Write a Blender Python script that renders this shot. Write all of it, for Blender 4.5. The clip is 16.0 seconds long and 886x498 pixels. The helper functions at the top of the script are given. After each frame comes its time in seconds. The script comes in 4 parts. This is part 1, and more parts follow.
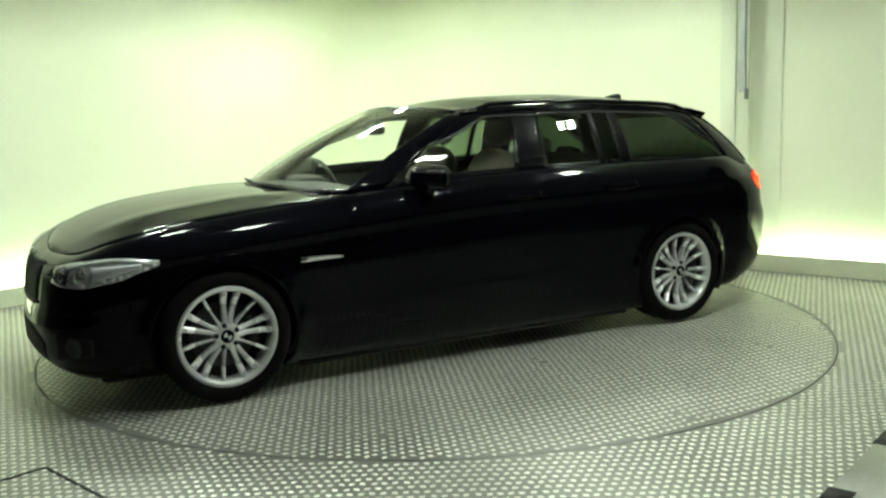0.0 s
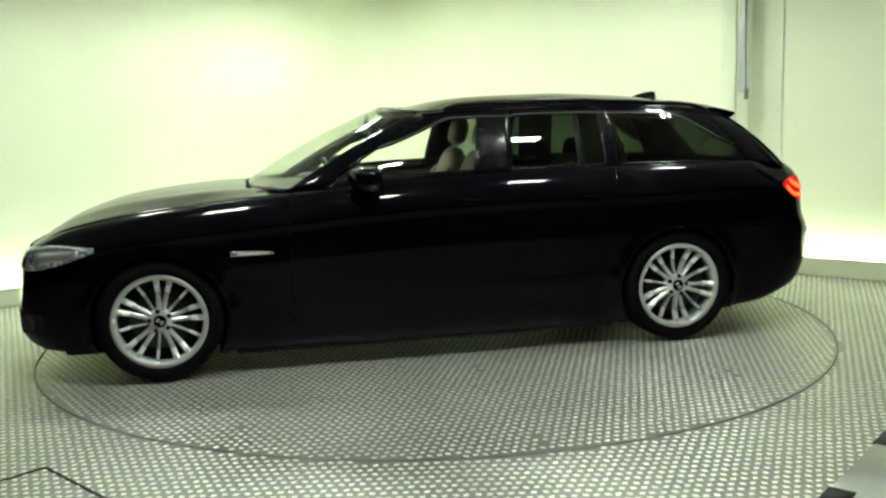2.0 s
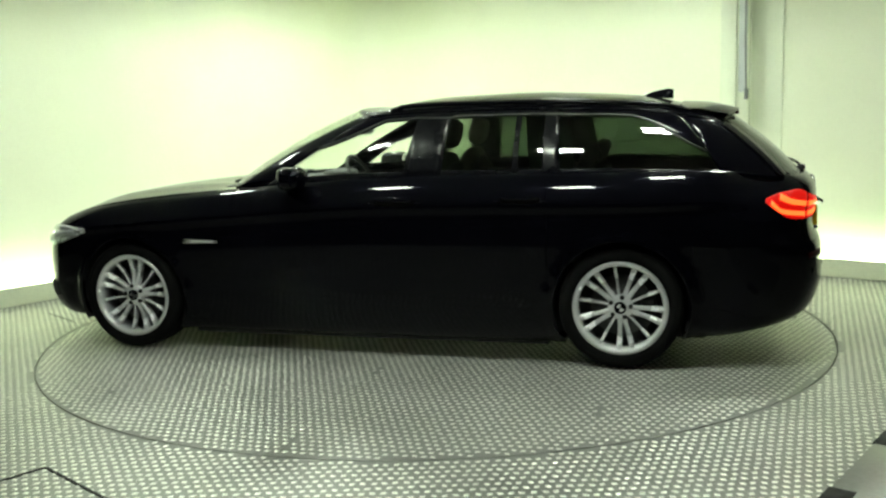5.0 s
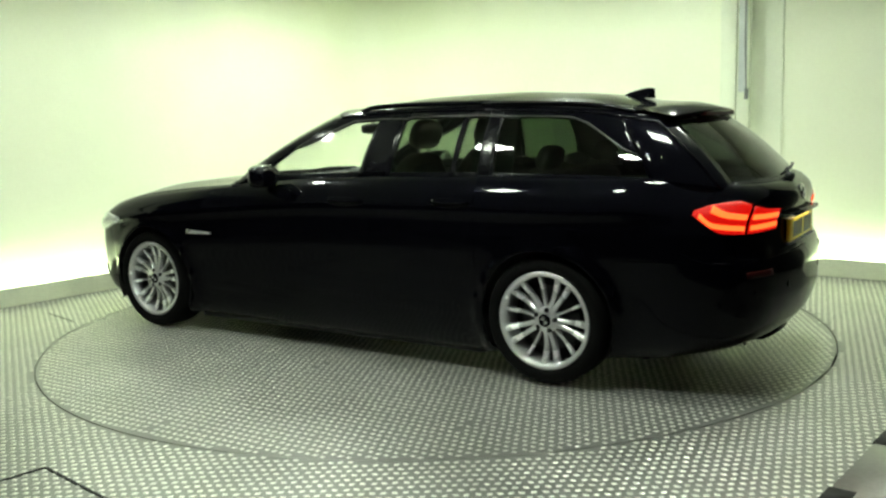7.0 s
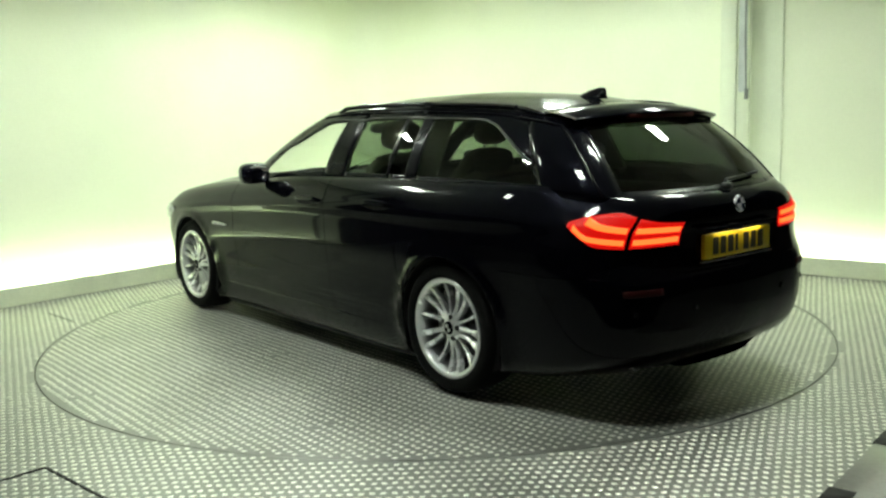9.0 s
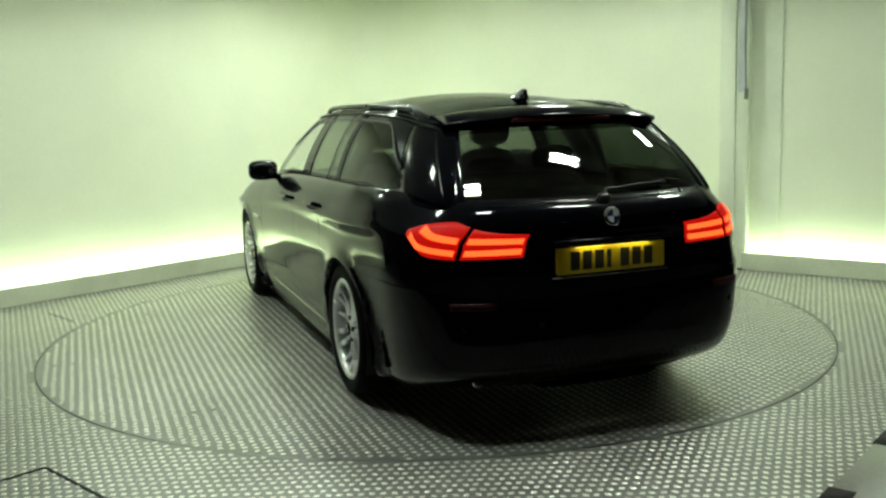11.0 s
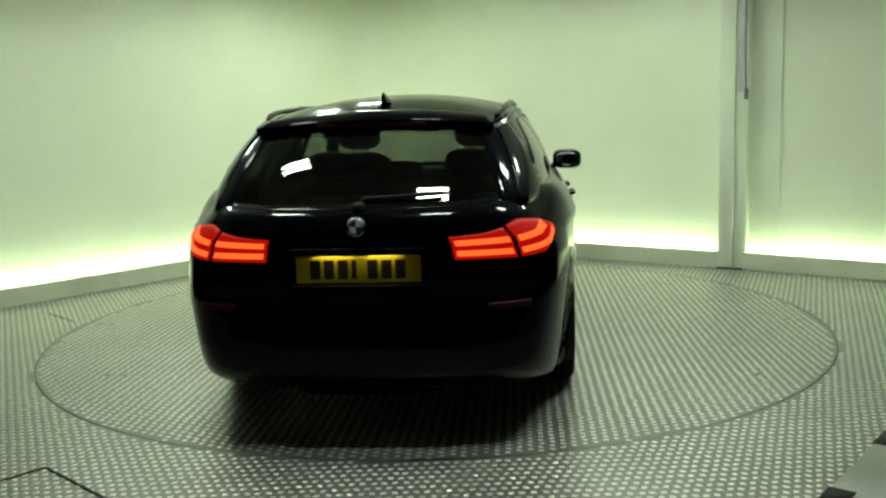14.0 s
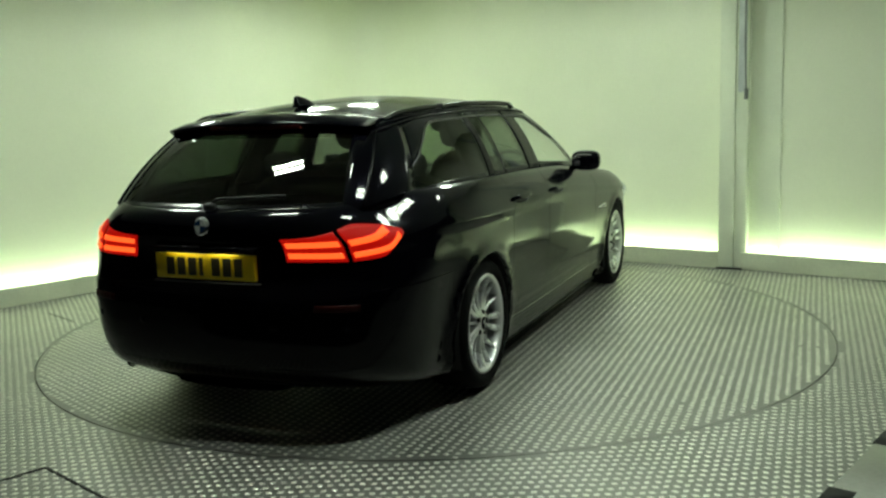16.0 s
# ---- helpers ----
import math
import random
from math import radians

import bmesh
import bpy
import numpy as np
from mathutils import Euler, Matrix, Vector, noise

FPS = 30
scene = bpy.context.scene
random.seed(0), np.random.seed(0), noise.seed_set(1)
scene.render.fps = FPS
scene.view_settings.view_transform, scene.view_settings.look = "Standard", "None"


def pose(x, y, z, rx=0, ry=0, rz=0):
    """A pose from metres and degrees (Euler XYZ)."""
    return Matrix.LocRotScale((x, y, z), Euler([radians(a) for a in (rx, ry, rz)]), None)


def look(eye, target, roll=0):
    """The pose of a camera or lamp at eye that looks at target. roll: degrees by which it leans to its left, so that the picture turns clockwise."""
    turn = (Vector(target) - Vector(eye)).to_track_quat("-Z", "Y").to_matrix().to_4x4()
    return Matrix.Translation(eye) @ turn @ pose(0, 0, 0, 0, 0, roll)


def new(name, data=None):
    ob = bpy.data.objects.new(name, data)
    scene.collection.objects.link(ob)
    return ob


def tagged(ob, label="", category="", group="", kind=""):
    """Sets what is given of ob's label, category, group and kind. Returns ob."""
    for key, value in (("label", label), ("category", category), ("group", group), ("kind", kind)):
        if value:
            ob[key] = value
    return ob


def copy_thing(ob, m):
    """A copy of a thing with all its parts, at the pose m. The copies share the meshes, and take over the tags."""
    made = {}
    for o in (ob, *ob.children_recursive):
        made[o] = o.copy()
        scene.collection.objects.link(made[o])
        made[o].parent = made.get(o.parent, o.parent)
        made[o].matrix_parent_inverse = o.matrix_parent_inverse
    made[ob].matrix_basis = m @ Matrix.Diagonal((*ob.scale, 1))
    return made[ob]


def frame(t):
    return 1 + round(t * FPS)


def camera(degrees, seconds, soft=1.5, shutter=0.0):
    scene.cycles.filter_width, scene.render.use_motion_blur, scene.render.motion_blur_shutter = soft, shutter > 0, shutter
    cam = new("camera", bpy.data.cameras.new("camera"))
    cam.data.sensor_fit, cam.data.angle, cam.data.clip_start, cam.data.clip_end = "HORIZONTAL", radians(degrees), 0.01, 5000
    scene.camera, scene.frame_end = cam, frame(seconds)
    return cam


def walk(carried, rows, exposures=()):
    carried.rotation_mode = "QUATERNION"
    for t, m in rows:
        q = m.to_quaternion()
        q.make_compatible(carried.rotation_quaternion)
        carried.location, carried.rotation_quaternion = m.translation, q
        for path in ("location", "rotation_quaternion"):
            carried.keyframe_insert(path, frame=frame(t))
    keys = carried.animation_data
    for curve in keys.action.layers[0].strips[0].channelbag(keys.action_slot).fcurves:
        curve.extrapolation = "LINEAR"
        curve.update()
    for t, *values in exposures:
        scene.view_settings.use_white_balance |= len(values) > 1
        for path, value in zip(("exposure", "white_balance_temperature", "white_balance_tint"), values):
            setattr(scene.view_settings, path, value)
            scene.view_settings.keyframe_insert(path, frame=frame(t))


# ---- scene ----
cam = camera(52.03, 16.0, soft=2.4)
VIEW = look((0.0, -6.0142, 1.3821), (0.00948, -5.02493, 1.23656), -1.737)
walk(cam, [(0.0, VIEW), (16.0, VIEW)],
     [(0.0, 0.04, 6500, 9), (3.0, 0.12, 6500, 10), (9.2, 0.08, 6450, 11), (11.4, -0.45, 6400, 9), (16.0, -0.70, 6450, 5)])

# ---- light: a windowless bay, lit by the lamps built further down ----
world = bpy.data.worlds.new("world")
scene.world = world
world.use_nodes = True
world.node_tree.nodes["Background"].inputs[0].default_value = (0.7, 0.8, 0.6, 1)
world.node_tree.nodes["Background"].inputs[1].default_value = 0.0
LAMP_COLOUR = (0.87, 0.985, 0.84)
COVE_COLOUR = (0.84, 1.0, 0.76)
CEILING_LAMP = 262.0
COVE_STRIP = 34.0


# ---- materials ----
def nodes_of(name):
    m = bpy.data.materials.new(name)
    m.use_nodes = True
    return m, m.node_tree.nodes, m.node_tree.links


def surface(name, colour, rough=0.5, metal=0.0, spread=0.15, scale=6.0, grain=60.0, bump=0.0, coat=0.0, spec=0.5, rough_spread=0.1, coat_rough=0.03):
    """A painted, cast or woven surface whose colour and gloss drift at two scales."""
    m, n, l = nodes_of(name)
    b = n["Principled BSDF"]
    b.inputs["Metallic"].default_value = metal
    b.inputs["Coat Weight"].default_value = coat
    b.inputs["Coat Roughness"].default_value = coat_rough
    b.inputs["Specular IOR Level"].default_value = spec
    co = n.new("ShaderNodeTexCoord")
    big, fine = n.new("ShaderNodeTexNoise"), n.new("ShaderNodeTexNoise")
    big.inputs["Scale"].default_value, fine.inputs["Scale"].default_value = scale, grain
    big.inputs["Detail"].default_value, fine.inputs["Detail"].default_value = 5, 3
    add = n.new("ShaderNodeMath")
    add.operation = "MULTIPLY_ADD"
    add.inputs[1].default_value = 0.4
    ramp = n.new("ShaderNodeMapRange")
    ramp.inputs["From Min"].default_value, ramp.inputs["From Max"].default_value = 0.45, 0.95
    ramp.inputs["To Min"].default_value, ramp.inputs["To Max"].default_value = 1 - spread, 1 + spread
    mul = n.new("ShaderNodeVectorMath")
    mul.operation = "SCALE"
    mul.inputs[0].default_value = colour
    rr = n.new("ShaderNodeMapRange")
    rr.inputs["To Min"].default_value, rr.inputs["To Max"].default_value = max(0.01, rough - rough_spread), rough + rough_spread
    for t in (big, fine):
        l.new(co.outputs["Object"], t.inputs["Vector"])
    l.new(fine.outputs["Fac"], add.inputs[0])
    l.new(big.outputs["Fac"], add.inputs[2])
    l.new(add.outputs[0], ramp.inputs["Value"])
    l.new(ramp.outputs[0], mul.inputs["Scale"])
    l.new(mul.outputs[0], b.inputs["Base Color"])
    l.new(big.outputs["Fac"], rr.inputs["Value"])
    l.new(rr.outputs[0], b.inputs["Roughness"])
    if bump:
        bp = n.new("ShaderNodeBump")
        bp.inputs["Strength"].default_value, bp.inputs["Distance"].default_value = bump, 0.004
        l.new(fine.outputs["Fac"], bp.inputs["Height"])
        l.new(bp.outputs[0], b.inputs["Normal"])
    return m


def glass(name, tint, gloss=0.02):
    m, n, l = nodes_of(name)
    n.remove(n["Principled BSDF"])
    clear, shine, mix, lw = (n.new("ShaderNodeBsdfTransparent"), n.new("ShaderNodeBsdfGlossy"),
                             n.new("ShaderNodeMixShader"), n.new("ShaderNodeLayerWeight"))
    clear.inputs[0].default_value = (*tint, 1)
    shine.inputs["Roughness"].default_value = gloss
    lw.inputs["Blend"].default_value = 0.5
    power, scale = n.new("ShaderNodeMath"), n.new("ShaderNodeMath")
    power.operation, power.inputs[1].default_value = "POWER", 5.0
    scale.operation, scale.inputs[1].default_value, scale.inputs[2].default_value = "MULTIPLY_ADD", 0.94, 0.05
    l.new(lw.outputs["Facing"], power.inputs[0])
    l.new(power.outputs[0], scale.inputs[0])
    l.new(scale.outputs[0], mix.inputs[0])
    l.new(clear.outputs[0], mix.inputs[1])
    l.new(shine.outputs[0], mix.inputs[2])
    l.new(mix.outputs[0], n["Material Output"].inputs["Surface"])
    return m


def glow(name, colour, strength, base=0.8):
    m, n, l = nodes_of(name)
    b = n["Principled BSDF"]
    b.inputs["Base Color"].default_value = (*[base * c for c in colour], 1)
    b.inputs["Emission Color"].default_value = (*colour, 1)
    b.inputs["Emission Strength"].default_value = strength
    b.inputs["Specular IOR Level"].default_value = 0.15
    return m


PAINT = surface("black_car_paint", (0.0018, 0.0018, 0.0034), 0.20, 0.3, 0.2, 3, 400, 0, 0.56, 0.0, 0.03, 0.05)
PAINT.node_tree.nodes["Principled BSDF"].inputs["Coat IOR"].default_value = 1.34
TRIM = surface("gloss_black_trim", (0.003, 0.003, 0.004), 0.26, 0, 0.2, 8, 200, 0, 0.14, 0.05, 0.05, 0.10)
PLASTIC = surface("black_plastic", (0.006, 0.006, 0.006), 0.6, 0, 0.25, 10, 300, 0.2, 0, 0.25)
RUBBER = surface("tyre_rubber", (0.003, 0.003, 0.003), 0.85, 0, 0.3, 9, 150, 0.3, 0, 0.1)
ALLOY = surface("silver_alloy", (0.70, 0.70, 0.72), 0.24, 0.55, 0.08, 8, 120, 0, 0.3)
DARK_METAL = surface("dark_metal", (0.06, 0.06, 0.06), 0.45, 0.8, 0.2, 10, 90)
CHROME = surface("chrome", (0.80, 0.80, 0.82), 0.10, 1.0, 0.04, 8, 90, 0, 0, 0.5, 0.03)
LEATHER = surface("oyster_leather", (0.115, 0.10, 0.078), 0.5, 0, 0.15, 7, 180, 0.25)
CABIN_DARK = surface("dark_cabin_trim", (0.018, 0.018, 0.018), 0.6, 0, 0.25, 9, 200, 0.2)
HEADLINER = surface("headliner_cloth", (0.16, 0.15, 0.13), 0.9, 0, 0.1, 8, 250, 0.3)
GLASS_CLEAR = glass("clear_glass", (0.95, 0.97, 0.95))
GLASS_SCREEN = glass("windscreen_glass", (0.92, 0.95, 0.92))
GLASS_TINT = glass("privacy_glass", (0.17, 0.22, 0.16))
GLASS_BACK = glass("rear_screen_glass", (0.13, 0.15, 0.13))
LAMP_GLASS = glass("lamp_cover_glass", (0.92, 0.93, 0.95))
RED_LIT = glow("lit_red_lens", (1.0, 0.008, 0.004), 0.62, 0.04)
PLATE_LAMP = glow("plate_lamp_glow", (1.0, 0.95, 0.8), 22.0)
LAMP_SILVER = surface("headlamp_silver", (0.55, 0.55, 0.58), 0.25, 0.6, 0.35, 40, 120, 0, 0.6)
RED_GLOW = glow("lit_tail_lamp", (1.0, 0.095, 0.016), 3.0, 0.04)
RED_REFLECTOR = surface("red_reflector", (0.020, 0.001, 0.001), 0.5, 0, 0.2, 30, 300, 0, 0.0, 0.1)
PLATE_YELLOW = surface("yellow_plate", (0.80, 0.58, 0.012), 0.35, 0, 0.06, 9, 200)
PLATE_BLACK = surface("plate_black", (0.03, 0.025, 0.01), 0.4, 0, 0.1, 9, 200)
BLUE_ENAMEL = surface("blue_enamel", (0.012, 0.03, 0.08), 0.2, 0, 0.1, 30, 200, 0, 0.6)
WHITE_ENAMEL = surface("white_enamel", (0.50, 0.50, 0.50), 0.2, 0, 0.05, 30, 200, 0, 0.6)
WALL_WHITE = surface("white_wall_panel", (0.79, 0.82, 0.64), 0.42, 0, 0.04, 1.3, 40, 0.05)
POST_WHITE = surface("white_post_paint", (0.74, 0.78, 0.62), 0.4, 0, 0.06, 3, 50, 0.1)
POST_GREY = surface("grey_conduit", (0.52, 0.55, 0.54), 0.45, 0.1, 0.12, 6, 60, 0.1)
POST_DARK = surface("grey_cable_sheath", (0.16, 0.17, 0.16), 0.5, 0, 0.15, 8, 90, 0.1)
PLINTH_WHITE = surface("off_white_plinth_paint", (0.60, 0.63, 0.48), 0.45, 0, 0.12, 2.5, 40, 0.15)
CEILING_WHITE = surface("ceiling_paint", (0.62, 0.63, 0.58), 0.8, 0, 0.05, 2, 40, 0.1)
BACK_DARK = surface("dark_back_wall", (0.012, 0.012, 0.013), 0.85, 0, 0.25, 2, 30, 0.2)
STEEL_PLATE = surface("worn_steel_plate", (0.245, 0.244, 0.225), 0.40, 0.55, 0.22, 1.7, 45, 0.15, 0, 0.5, 0.10)
# raised tread, paler than its plate: the lamps' glints are put into the colour
STEEL_TREAD = surface("pale_glint_tread", (0.78, 0.77, 0.71), 0.38, 0.6, 0.18, 2.2, 45, 0.0, 0, 0.5, 0.08)
SEAM = surface("dark_floor_gap", (0.010, 0.010, 0.009), 0.8, 0, 0.2, 5, 60)
LAMP_WHITE = glow("ceiling_lamp_diffuser", LAMP_COLOUR, CEILING_LAMP)
COVE_GLOW = glow("cove_light_strip", COVE_COLOUR, COVE_STRIP)


# ---- mesh helpers ----
def part(name, bm, material, parent=None, label="", smooth=True, flip=False):
    if flip:
        bmesh.ops.reverse_faces(bm, faces=bm.faces[:])
    me = bpy.data.meshes.new(name)
    for f in bm.faces:
        f.smooth = smooth
    bm.to_mesh(me)
    bm.free()
    me.materials.append(material)
    ob = new(name, me)
    ob.parent = parent
    return tagged(ob, label) if label else ob


def box(x0, x1, y0, y1, z0, z1, bevel=0.0, seg=2, bm=None, m=None):
    b = bmesh.new()
    bmesh.ops.create_cube(b, size=1)
    for v in b.verts:
        v.co = ((x0 + x1) / 2 + v.co.x * (x1 - x0), (y0 + y1) / 2 + v.co.y * (y1 - y0), (z0 + z1) / 2 + v.co.z * (z1 - z0))
    if bevel:
        bmesh.ops.bevel(b, geom=b.edges[:], offset=bevel, segments=seg, affect="EDGES", profile=0.5)
    if m is not None:
        b.transform(m)
    return into(b, bm)


def into(b, bm):
    """Add the mesh b to bm, where there is one."""
    if bm is None:
        return b
    me = bpy.data.meshes.new("part_of")
    b.to_mesh(me)
    b.free()
    bm.from_mesh(me)
    bpy.data.meshes.remove(me)
    return bm


def lathe(profile, seg=48, axis="Y", bm=None, m=None, closed=True):
    """Turn (radius, height) pairs round an axis."""
    b = bmesh.new()
    rings = []
    for r, h in profile:
        ring = []
        for i in range(seg):
            a = 2 * math.pi * i / seg
            co = {"Y": (r * math.cos(a), h, r * math.sin(a)), "Z": (r * math.cos(a), r * math.sin(a), h)}[axis]
            ring.append(b.verts.new(co))
        rings.append(ring)
    pairs = list(zip(rings, rings[1:])) + ([(rings[-1], rings[0])] if closed else [])
    for p, q in pairs:
        for i in range(seg):
            j = (i + 1) % seg
            b.faces.new((p[i], p[j], q[j], q[i]))
    bmesh.ops.remove_doubles(b, verts=b.verts[:], dist=1e-6)
    bmesh.ops.recalc_face_normals(b, faces=b.faces[:])
    if m is not None:
        b.transform(m)
    return into(b, bm)


def sheet(rows, bm=None):
    """A grid of points as a mesh."""
    b = bmesh.new()
    vs = [[b.verts.new(p) for p in row] for row in rows]
    for r, q in zip(vs, vs[1:]):
        for i in range(len(r) - 1):
            try:
                b.faces.new((r[i], r[i + 1], q[i + 1], q[i]))
            except ValueError:
                pass
    bmesh.ops.remove_doubles(b, verts=b.verts[:], dist=1e-5)
    return into(b, bm)


def tube(points, r, seg=8, bm=None):
    b = bmesh.new()
    rings = []
    for i, p in enumerate(points):
        p = Vector(p)
        d = (Vector(points[min(i + 1, len(points) - 1)]) - Vector(points[max(i - 1, 0)])).normalized()
        side = d.cross(Vector((0, 0, 1)))
        side = side.normalized() if side.length > 1e-3 else Vector((1, 0, 0))
        up = side.cross(d)
        rings.append([b.verts.new(p + r * (math.cos(a) * side + math.sin(a) * up)) for a in [2 * math.pi * k / seg for k in range(seg)]])
    for p, q in zip(rings, rings[1:]):
        for i in range(seg):
            b.faces.new((p[i], p[(i + 1) % seg], q[(i + 1) % seg], q[i]))
    b.faces.new(rings[0][::-1])
    b.faces.new(rings[-1])
    bmesh.ops.recalc_face_normals(b, faces=b.faces[:])
    return into(b, bm)


def spline(keys, x):
    """Smooth interpolation through (x, value) keys in rising or falling x; no overshoot."""
    if keys[0][0] > keys[-1][0]:
        keys = keys[::-1]
    xs, ys = [k[0] for k in keys], [k[1] for k in keys]
    if x <= xs[0]:
        return ys[0]
    if x >= xs[-1]:
        return ys[-1]
    i = max(j for j in range(len(xs) - 1) if xs[j] <= x)
    d = [(ys[j + 1] - ys[j]) / (xs[j + 1] - xs[j]) for j in range(len(xs) - 1)]

    def slope(j):
        if j == 0:
            return d[0]
        if j == len(xs) - 1:
            return d[-1]
        if d[j - 1] * d[j] <= 0:
            return 0.0
        return 2 * d[j - 1] * d[j] / (d[j - 1] + d[j])
    h = xs[i + 1] - xs[i]
    t = (x - xs[i]) / h
    return ((2 * t ** 3 - 3 * t * t + 1) * ys[i] + (t ** 3 - 2 * t * t + t) * h * slope(i)
            + (3 * t * t - 2 * t ** 3) * ys[i + 1] + (t ** 3 - t * t) * h * slope(i + 1))


def smooth(a, b, x):
    t = min(1, max(0, (x - a) / (b - a)))
    return t * t * (3 - 2 * t)


# ---- the bay: floor, walls, plinths, cove light, ceiling ----
WALL_L = ((-3.86, 0.410), (-0.63, 3.978))
WALL_R = ((-0.63, 3.978), (2.45, 1.717))
WALL_F = ((2.616, 1.627), (4.10, 0.423))
WALL_H = 2.75
RING = 2.492


def along(a, b):
    d = Vector((b[0] - a[0], b[1] - a[1], 0))
    return Matrix.Translation((a[0], a[1], 0)) @ Matrix.Rotation(math.atan2(d.y, d.x), 4, "Z"), d.length


def tread(name, inside, pitch, turn, reach, centre=(0, 0), parent=None, z=0.0, length=0.0345, width=0.0265, high=0.0024):
    """Raised lozenges of chequer plate, in rows turned by so many degrees, wherever inside(x, y) holds."""
    n = int(reach / pitch)
    i, j = np.meshgrid(np.arange(-n, n + 1), np.arange(-n, n + 1))
    i, j = i.ravel(), j.ravel()
    c, s = math.cos(radians(turn)), math.sin(radians(turn))
    u, v = pitch * (i + 0.5 * (j % 2)), pitch * 1.12 * j
    x, y = centre[0] + c * u - s * v, centre[1] + s * u + c * v
    keep = inside(x, y)
    x, y, lean = x[keep], y[keep], np.where((i + j // 2) % 2 == 0, radians(turn + 45), radians(turn - 45))[keep]
    rng = np.random.default_rng(7)
    x, y, lean = x + rng.normal(0, 0.0016, len(x)), y + rng.normal(0, 0.0016, len(x)), lean + rng.normal(0, 0.15, len(x))
    cu, su = np.cos(lean), np.sin(lean)
    tall = high * rng.uniform(0.6, 1.15, len(x))
    shape = ((-0.5, 0, 0), (0, -0.5, 0), (0.5, 0, 0), (0, 0.5, 0), (-0.24, 0, 1), (0.24, 0, 1), (0, -0.2, 1), (0, 0.2, 1))
    co = np.empty((len(x), 8, 3))
    for k, (a, b, h) in enumerate(shape):
        a, b = a * length, b * width
        co[:, k, 0], co[:, k, 1], co[:, k, 2] = x + cu * a - su * b, y + su * a + cu * b, z + h * tall
    faces = ((0, 1, 6, 4), (1, 2, 5, 6), (2, 3, 7, 5), (3, 0, 4, 7), (4, 6, 5, 7))
    idx = (np.array(faces)[None] + 8 * np.arange(len(x))[:, None, None]).reshape(-1, 4)
    me = bpy.data.meshes.new(name)
    me.from_pydata(co.reshape(-1, 3).tolist(), [], idx.tolist())
    me.materials.append(STEEL_TREAD)
    ob = new(name, me)
    ob.parent = parent
    return tagged(ob, kind="stuff")


def build_floor():
    bm = bmesh.new()
    seg = 128
    radii = (RING + 0.005, 2.7, 3.2, 4.0, 6.0, 11.0)
    rings = [[bm.verts.new((r * math.cos(2 * math.pi * k / seg), r * math.sin(2 * math.pi * k / seg), 0)) for k in range(seg)] for r in radii]
    low = [bm.verts.new((v.co.x, v.co.y, -0.08)) for v in rings[0]]
    for p, q in zip([low] + rings, rings):
        for k in range(seg):
            bm.faces.new((p[k], q[k], q[(k + 1) % seg], p[(k + 1) % seg]))
    floor = part("floor", bm, STEEL_PLATE, None, "grey steel chequer plate floor round the turntable", smooth=False)
    tagged(floor, category="floor", kind="structure")
    b = lathe([(0.0, -0.08), (RING + 0.05, -0.08), (RING + 0.05, -0.10), (0.0, -0.10)], 96, "Z")
    pit = part("turntable_pit", b, SEAM, None, "dark pit under the turntable", smooth=False)
    tagged(pit, category="pit", kind="structure")

    def outside(x, y):
        r = np.hypot(x, y)
        keep = (r > RING + 0.019) & (y > -3.24) & (r < 4.4) & (np.abs(x) < 3.7)
        for a, b2 in (WALL_L, WALL_R, WALL_F):
            nx, ny = b2[1] - a[1], a[0] - b2[0]
            keep &= ((x - a[0]) * nx + (y - a[1]) * ny) / math.hypot(nx, ny) > 0.03
        return keep
    t = tread("floor_tread", outside, 0.041, 1.0, 5.0)
    t.parent = floor
    # seams and access covers let into the plate
    for name, pts in (("floor_seam", ((-2.916, 0.704), (-2.60, 0.38))),):
        m, ln = along(*pts)
        s = part(name, box(0, ln, -0.004, 0.004, -0.004, 0.0032, m=m), SEAM, floor)
    m = Matrix.Translation((-1.626, -2.433, 0)) @ Matrix.Rotation(radians(-42.8), 4, "Z")
    b = bmesh.new()
    for e in ((0, 0.62, -0.006, 0.006), (0, 0.62, -0.626, -0.614), (-0.006, 0.006, -0.62, 0), (0.614, 0.626, -0.62, 0)):
        box(*e, -0.004, 0.0040, bm=b)
    b.transform(m)
    part("access_cover_gap", b, SEAM, floor, smooth=False)
    m = Matrix.Translation((1.335, -2.985, 0)) @ Matrix.Rotation(radians(49), 4, "Z")
    part("smooth_cover", box(0.0, 1.1, -0.8, 0.0, -0.002, 0.0045, 0.0015, 1, m=m), STEEL_PLATE, floor, "plain steel cover plate")
    part("cover_notch", box(0.66, 0.86, -0.09, 0.006, -0.002, 0.0052, m=m), SEAM, floor)
    part("cover_notch", box(-0.02, 0.12, -0.09, 0.006, -0.002, 0.0052, m=m), SEAM, floor)
    return floor


def build_dark_floor():
    # unseen black sheet added over the near floor, so the paint mirrors no bright plate
    m = part("dark_floor_cover", box(-6.3, 6.3, -8.6, -3.25, -0.002, 0.006, 0.002, 1), RUBBER, None, "unseen black floor cover, added to keep the car's reflections dark", smooth=False)
    tagged(m, category="matting", kind="structure")


